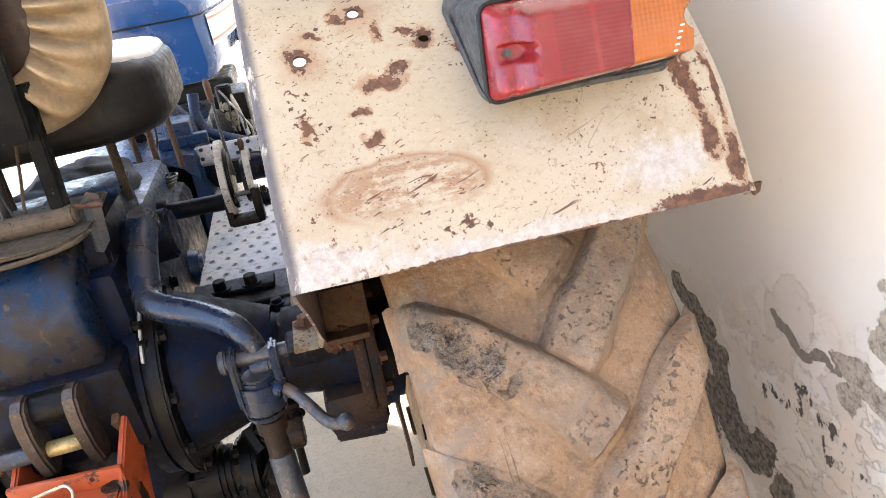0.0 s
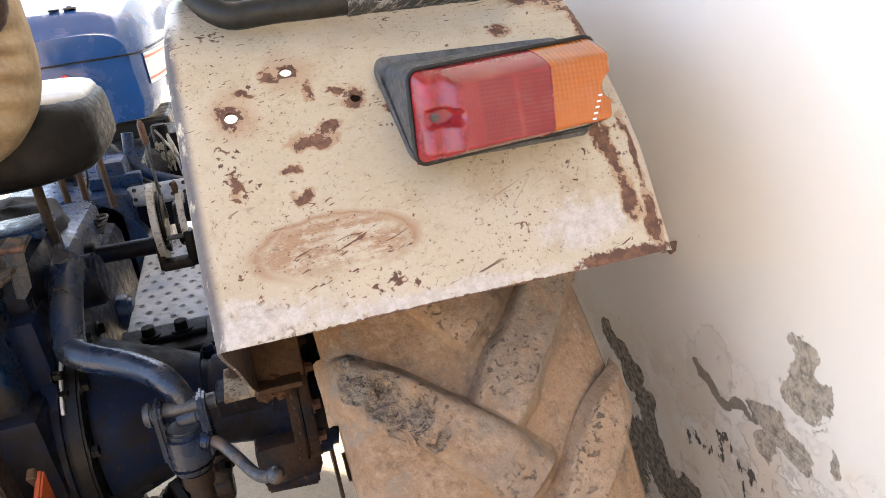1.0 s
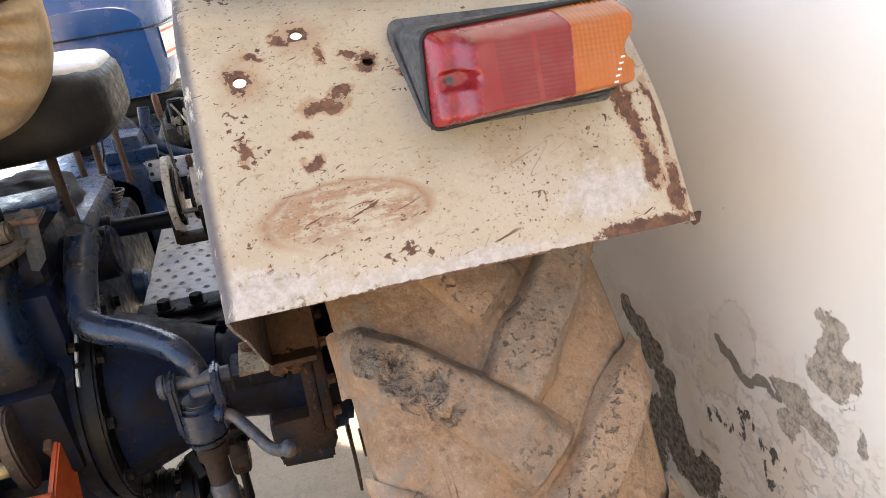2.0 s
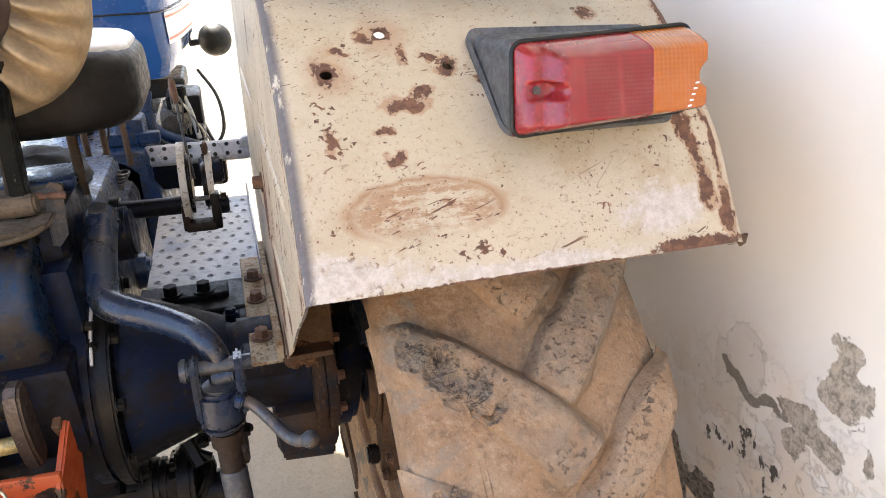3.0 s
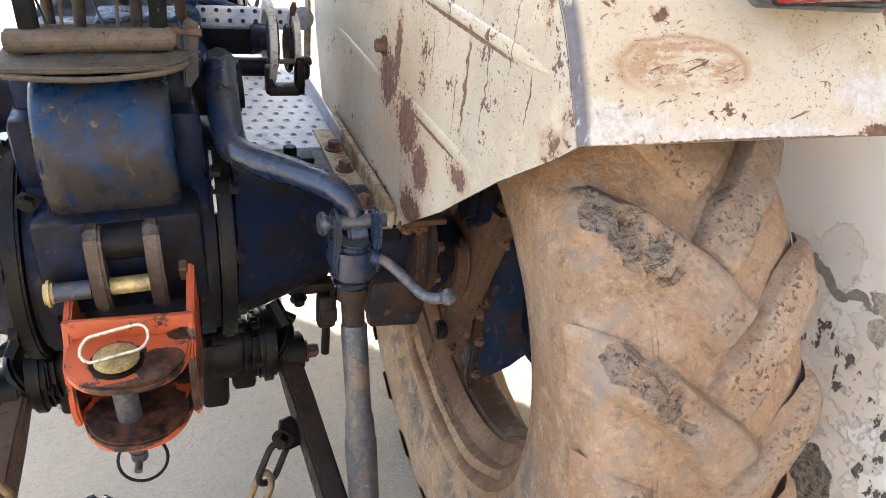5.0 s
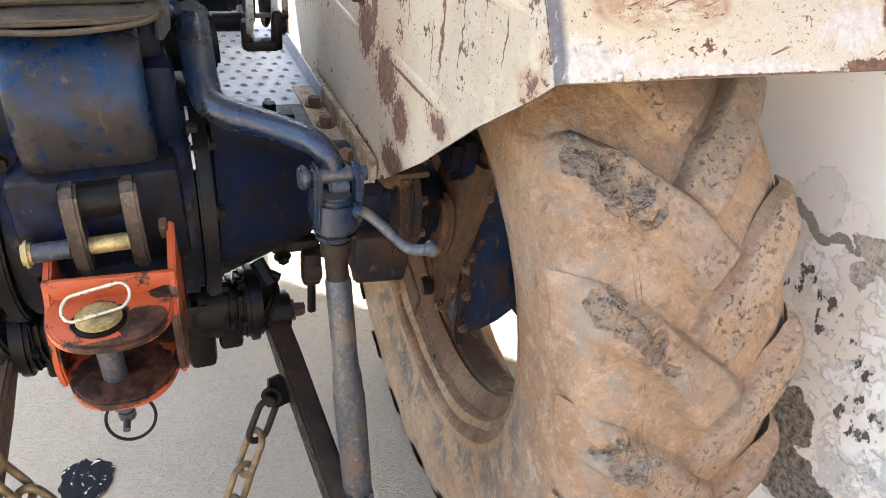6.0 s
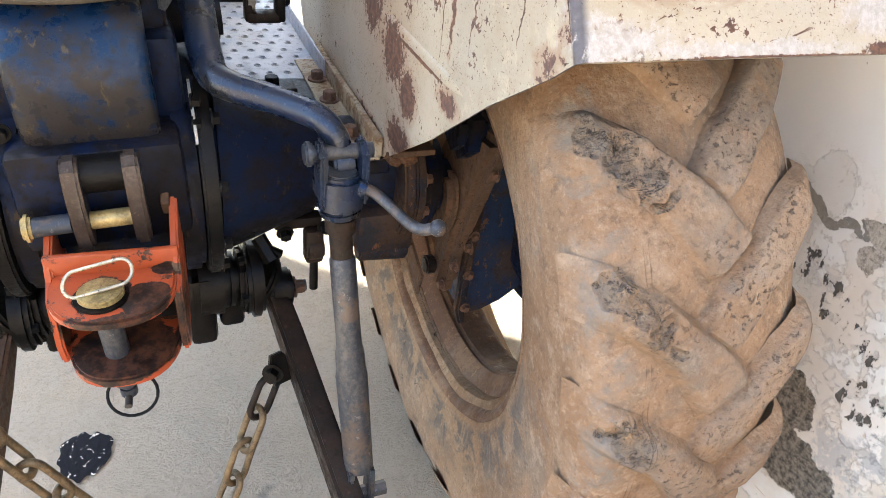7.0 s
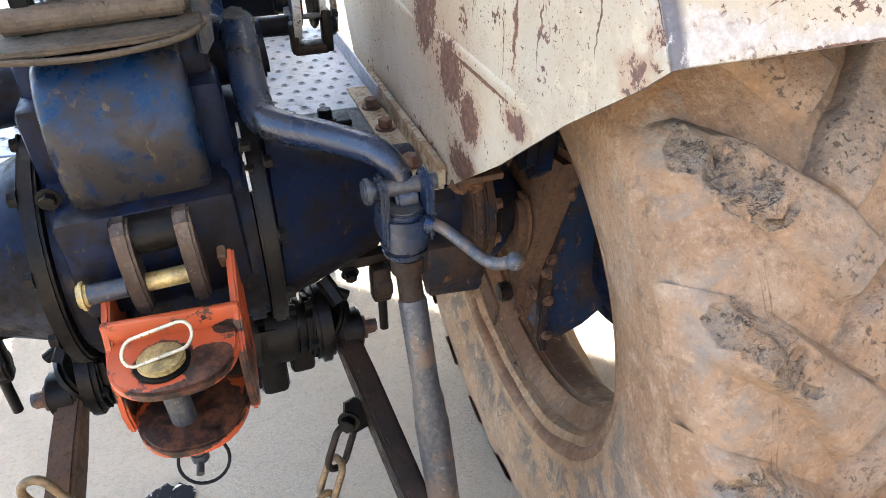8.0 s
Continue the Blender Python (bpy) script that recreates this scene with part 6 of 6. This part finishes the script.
# ---- bonnet and front ----
def bonnet():
    hood = new("bonnet")
    hood.parent = tractor
    hood["label"] = "shiny blue tractor bonnet with a white and orange sticker"
    bm = bmesh.new()
    rows = []
    stations = ((1.29, .195), (1.305, .212), (1.34, .226), (1.42, .244), (1.55, .262), (1.75, .280), (1.95, .292), (2.35, .285), (2.6, .25))

    def reach(y):
        for (a, wa), (b, wb) in zip(stations, stations[1:]):
            if a <= y <= b:
                return wa + (wb - wa) * (y - a) / (b - a)
        return stations[-1][1]

    for y, w in stations:
        sec = []
        back = y < 1.31
        for k in range(41):
            u = -1 + 2 * k / 40
            a = u * math.pi / 2
            x = w * (1 if u > 0 else -1) * abs(math.sin(a)) ** .55
            top = 1.245 + (.10 + .12 * min(1, (y - 1.29) / .35)) * max(0.0, math.cos(a)) ** .6
            sec.append((x, top - (.03 if back else 0)))
        low = 1.02 + .035 * min(1, (y - 1.29) / .3)
        sec = [(-w * .93, low + .02), (-w, low + .07)] + [(x * (.97 if back else 1), z) for x, z in sec] + [(w, low + .07), (w * .93, low + .02)]
        rows.append([bm.verts.new((x, y, z)) for x, z in sec])
    for A, B in zip(rows, rows[1:]):
        for i in range(len(A) - 1):
            bm.faces.new((A[i], A[i + 1], B[i + 1], B[i]))
        bm.faces.new((A[-1], A[0], B[0], B[-1]))
    bm.faces.new(rows[0])
    bm.faces.new(rows[-1][::-1])
    bmesh.ops.recalc_face_normals(bm, faces=bm.faces)
    part("bonnet_shell", bm, blue_hood, hood, smooth=40)
    seam = [(-.19, 1.286, 1.236), (.0, 1.284, 1.240), (.185, 1.286, 1.238), (.215, 1.303, 1.238), (.230, 1.34, 1.240), (.247, 1.42, 1.242), (.265, 1.55, 1.244), (.283, 1.75, 1.246)]
    part("bonnet_seam", tube(seam, .0028, 8), black, hood, smooth=60)

    def decal(name, y0, y1, z0, z1, lift, mt):
        bm = bmesh.new()
        ys = [y0 + (y1 - y0) * k / 6 for k in range(7)]
        lo = [bm.verts.new((reach(y) + lift, y, z0)) for y in ys]
        hi = [bm.verts.new((reach(y) + lift, y, z1)) for y in ys]
        for k in range(6):
            bm.faces.new((lo[k], lo[k + 1], hi[k + 1], hi[k]))
        part(name, bm, mt, hood)

    decal("side_sticker", 1.335, 1.90, 1.135, 1.232, .003, sticker)
    decal("sticker_stripe", 1.335, 1.90, 1.148, 1.155, .005, stripe_orange)
    decal("sticker_stripe", 1.335, 1.90, 1.215, 1.222, .005, stripe_orange)
    part("dash_panel", slab([(-.075, -.07), (.075, -.07), (.085, .05), (.05, .07), (-.05, .07), (-.085, .05)], .006, Matrix.Translation((0, 1.287, 1.14)) @ pose(0, 0, 0, 90, 0, 0), .002), blue_hood, hood)
    part("dash_knob", puff((-.003, 1.27, 1.185), (.016, .014, .026), 2.5, 12), red_plastic, hood, "red plastic knob", smooth=60)
    part("dash_switch", box((.0, 1.42, 1.392), (.030, .036, .006), bevel=.002), black, hood)
    part("dash_switch", add_box(box((.046, 1.42, 1.392), (.036, .04, .006), bevel=.002), (.046, 1.42, 1.397), (.014, .012, .004), bevel=.001), steel, hood)
    part("battery_tray", box((.14, 1.48, 1.0), (.22, .30, .06), bevel=.012), black, hood)


bonnet()
lampm = new("headlamp")
lampm.parent = tractor
lampm["label"] = "round black headlamp shell on a side bracket"
part("lamp_shell", puff((.368, 2.15, 1.062), (.070, .075, .070), 2.1, 24), black, lampm, smooth=60)
part("lamp_stalk", rod((.26, 2.15, 1.05), (.31, 2.15, 1.055), .014), black, lampm)
part("engine_block", add_box(box((0, 1.55, .72), (.34, 1.3, .46), bevel=.03), (.19, 1.45, .80), (.10, .35, .14), bevel=.02), blue_mid, tractor, "blue engine block with dust", smooth=40)
part("bell_housing", add_rod(box((0, .86, .74), (.34, .24, .44), bevel=.03), (.0, .74, .76), (0, .98, .76), .20, .22, 28), blue_mid, tractor, smooth=40)
# pipes and levers in front of the seat
for name, pts, r, mt in (
        ("blue_pipe", [(.164, 1.0, 1.06), (.160, .99, .995), (.186, .98, .945), (.284, .97, .90), (.36, .97, .87)], .016, blue_mid),
        ("bent_rod", [(.10, 1.0, 1.05), (.143, .98, .995), (.150, .97, .94), (.147, .96, .86)], .006, dull_steel),
        ("fuel_pipe", [(.26, 1.05, 1.03), (.275, 1.04, .98), (.289, 1.0, .915)], .007, chalk),
        ("fuel_pipe", [(.245, 1.08, 1.02), (.265, 1.06, .96), (.30, 1.02, .93)], .005, steel),
        ("hose", [(.20, 1.15, 1.0), (.23, 1.10, .97), (.27, 1.08, .90), (.31, 1.05, .86)], .009, black),
        ("hose", [(.10, .95, .97), (.16, .92, .96), (.22, .93, .90), (.26, .95, .85)], .007, black),
        ("cable", [(.07, .70, .96), (.10, .66, 1.03), (.09, .72, 1.10), (.06, .85, 1.12)], .003, black),
        ("cable", [(.20, .86, .87), (.24, .80, .93), (.30, .82, .95), (.34, .95, .90)], .003, black)):
    part(name, tube(curve_points(pts, 5), r, 10), mt, tractor, smooth=60)
for x, y, z, h in ((.098, .60, .95, .135), (.062, .58, .95, .12), (.128, .72, .93, .13)):
    part("gear_lever", rod((x, y, z), (x - .008, y + .03, z + h), .0078, seg=10), rusty, tractor, smooth=40)
for x, y, z in ((.118, .50, .955), (.04, .46, .955)):
    coil = [(x + .012 * math.cos(a) + .004 * a / math.tau, y + .012 * math.sin(a), z - .02 + .0075 * a / math.tau) for a in (math.tau * k / 10 for k in range(56))]
    part("coil_spring", tube(coil, .0028, 6), steel, tractor, "small bare coil spring", smooth=60)
part("side_casting", add_box(box((.13, .84, .95), (.07, .10, .16), bevel=.012), (.19, .95, .86), (.08, .16, .10), bevel=.012), blue_mid, tractor, smooth=40)
part("pump_body", add_rod(box((.215, 1.12, .93), (.06, .14, .12), bevel=.01), (.22, 1.04, .95), (.22, 1.2, .95), .03, seg=18), steel, tractor, "bare metal injection pump", smooth=40)
part("filter_body", add_rod(add_box(box((.255, 1.16, .93), (.10, .18, .20), bevel=.012), (.28, 1.05, .90), (.05, .06, .09), bevel=.01), (.245, 1.06, .98), (.245, 1.06, 1.06), .024, seg=18, bevel=.004), greasy, tractor, "black oily filter housing", smooth=40)
for k in range(5):
    a0 = (.235 + .016 * k, 1.03, 1.05 - .03 * k)
    part("injector_pipe", tube(curve_points([a0, (a0[0] + .02, 1.0, a0[2] - .03), (a0[0] + .015, 1.02, a0[2] - .09), (a0[0] + .03, 1.06, a0[2] - .14)], 5), .0035, 8), pale_wire if k % 2 else steel, tractor, smooth=60)
for x, z in ((.25, .97), (.262, .935), (.27, .90), (.24, 1.0)):
    hex_bolt("pump_nut", (x, 1.045, z), (.3, -1, 0), .022, pale_wire, tractor)
for x in (.02, .085):
    part("valve_cover", add_rod(box((x, .44, .955), (.05, .07, .05), bevel=.008), (x, .42, .975), (x, .42, .995), .014, seg=6), blue_mid, tractor, smooth=40)
part("steering_column", rod((0, .95, .95), (0, .72, 1.22), .028, seg=16), blue, tractor, smooth=40)
part("loop_cable", tube(curve_points([(.30, 1.40, 1.05), (.35, 1.30, .98), (.36, 1.20, .90), (.33, 1.16, .86), (.30, 1.25, .90)], 6), .006, 8), black, tractor, smooth=60)
part("cross_bracket", box((.135, .80, .978), (.13, .03, .03), bevel=.004), blue_mid, tractor)
part("side_cap", rod((.12, .35, .80), (.178, .35, .80), .044, .036, 22, .008), blue_mid, tractor, smooth=40)

for ob in list(tractor.children):
    kind = ob.name.split(".")[0]
    if kind in ("lift_cover", "rockshaft", "lift_case", "lift_top", "case_lug", "gearbox", "rocker_seat", "rocker_ear", "rocker_pin", "top_link_pin", "pin_head", "spacer_bush", "case_bolt"):
        level(ob, .80)
    elif kind in ("tray", "tray_lip", "tray_rail"):
        level(ob, 1.05)
    elif kind in ("seat", "back_plate_panel"):
        level(ob, 1.28)
    elif kind == "bonnet":
        level(ob, 1.2)

# ---- things that lie about ----
def crumple(c, s, seed, seg=40):
    bm = puff(c, s, 2.3, seg)
    for v in bm.verts:
        q = v.co * 16 + Vector((seed, 0, 0))
        v.co += Vector((0, 0, .022 * noise.noise(q))) + .010 * noise.noise_vector(v.co * 34)
        v.co.z = max(v.co.z, c[2] - s[2] * .75)
    return bm


tagged(part("folded_cloth", crumple((.05, .36, 1.12), (.12, .15, .04), 3), cloth, smooth=70), "crumpled charcoal cloth lying on the tractor's lift case", "cloth")
bm = bmesh.new()
outer = [bm.verts.new((-.185 + .060 * math.cos(a) * (1 + .35 * noise.noise(Vector((math.cos(a) * 2, math.sin(a) * 2, 3)))), .212 + .075 * math.sin(a) * (1 + .4 * noise.noise(Vector((math.cos(a) * 2.5, math.sin(a) * 2.5, 8)))), .004)) for a in (math.tau * k / 48 for k in range(48))]
bm.faces.new(outer)
tagged(part("oil_spill", bm, oil), "wet black oil puddle on the concrete", "oil spill")
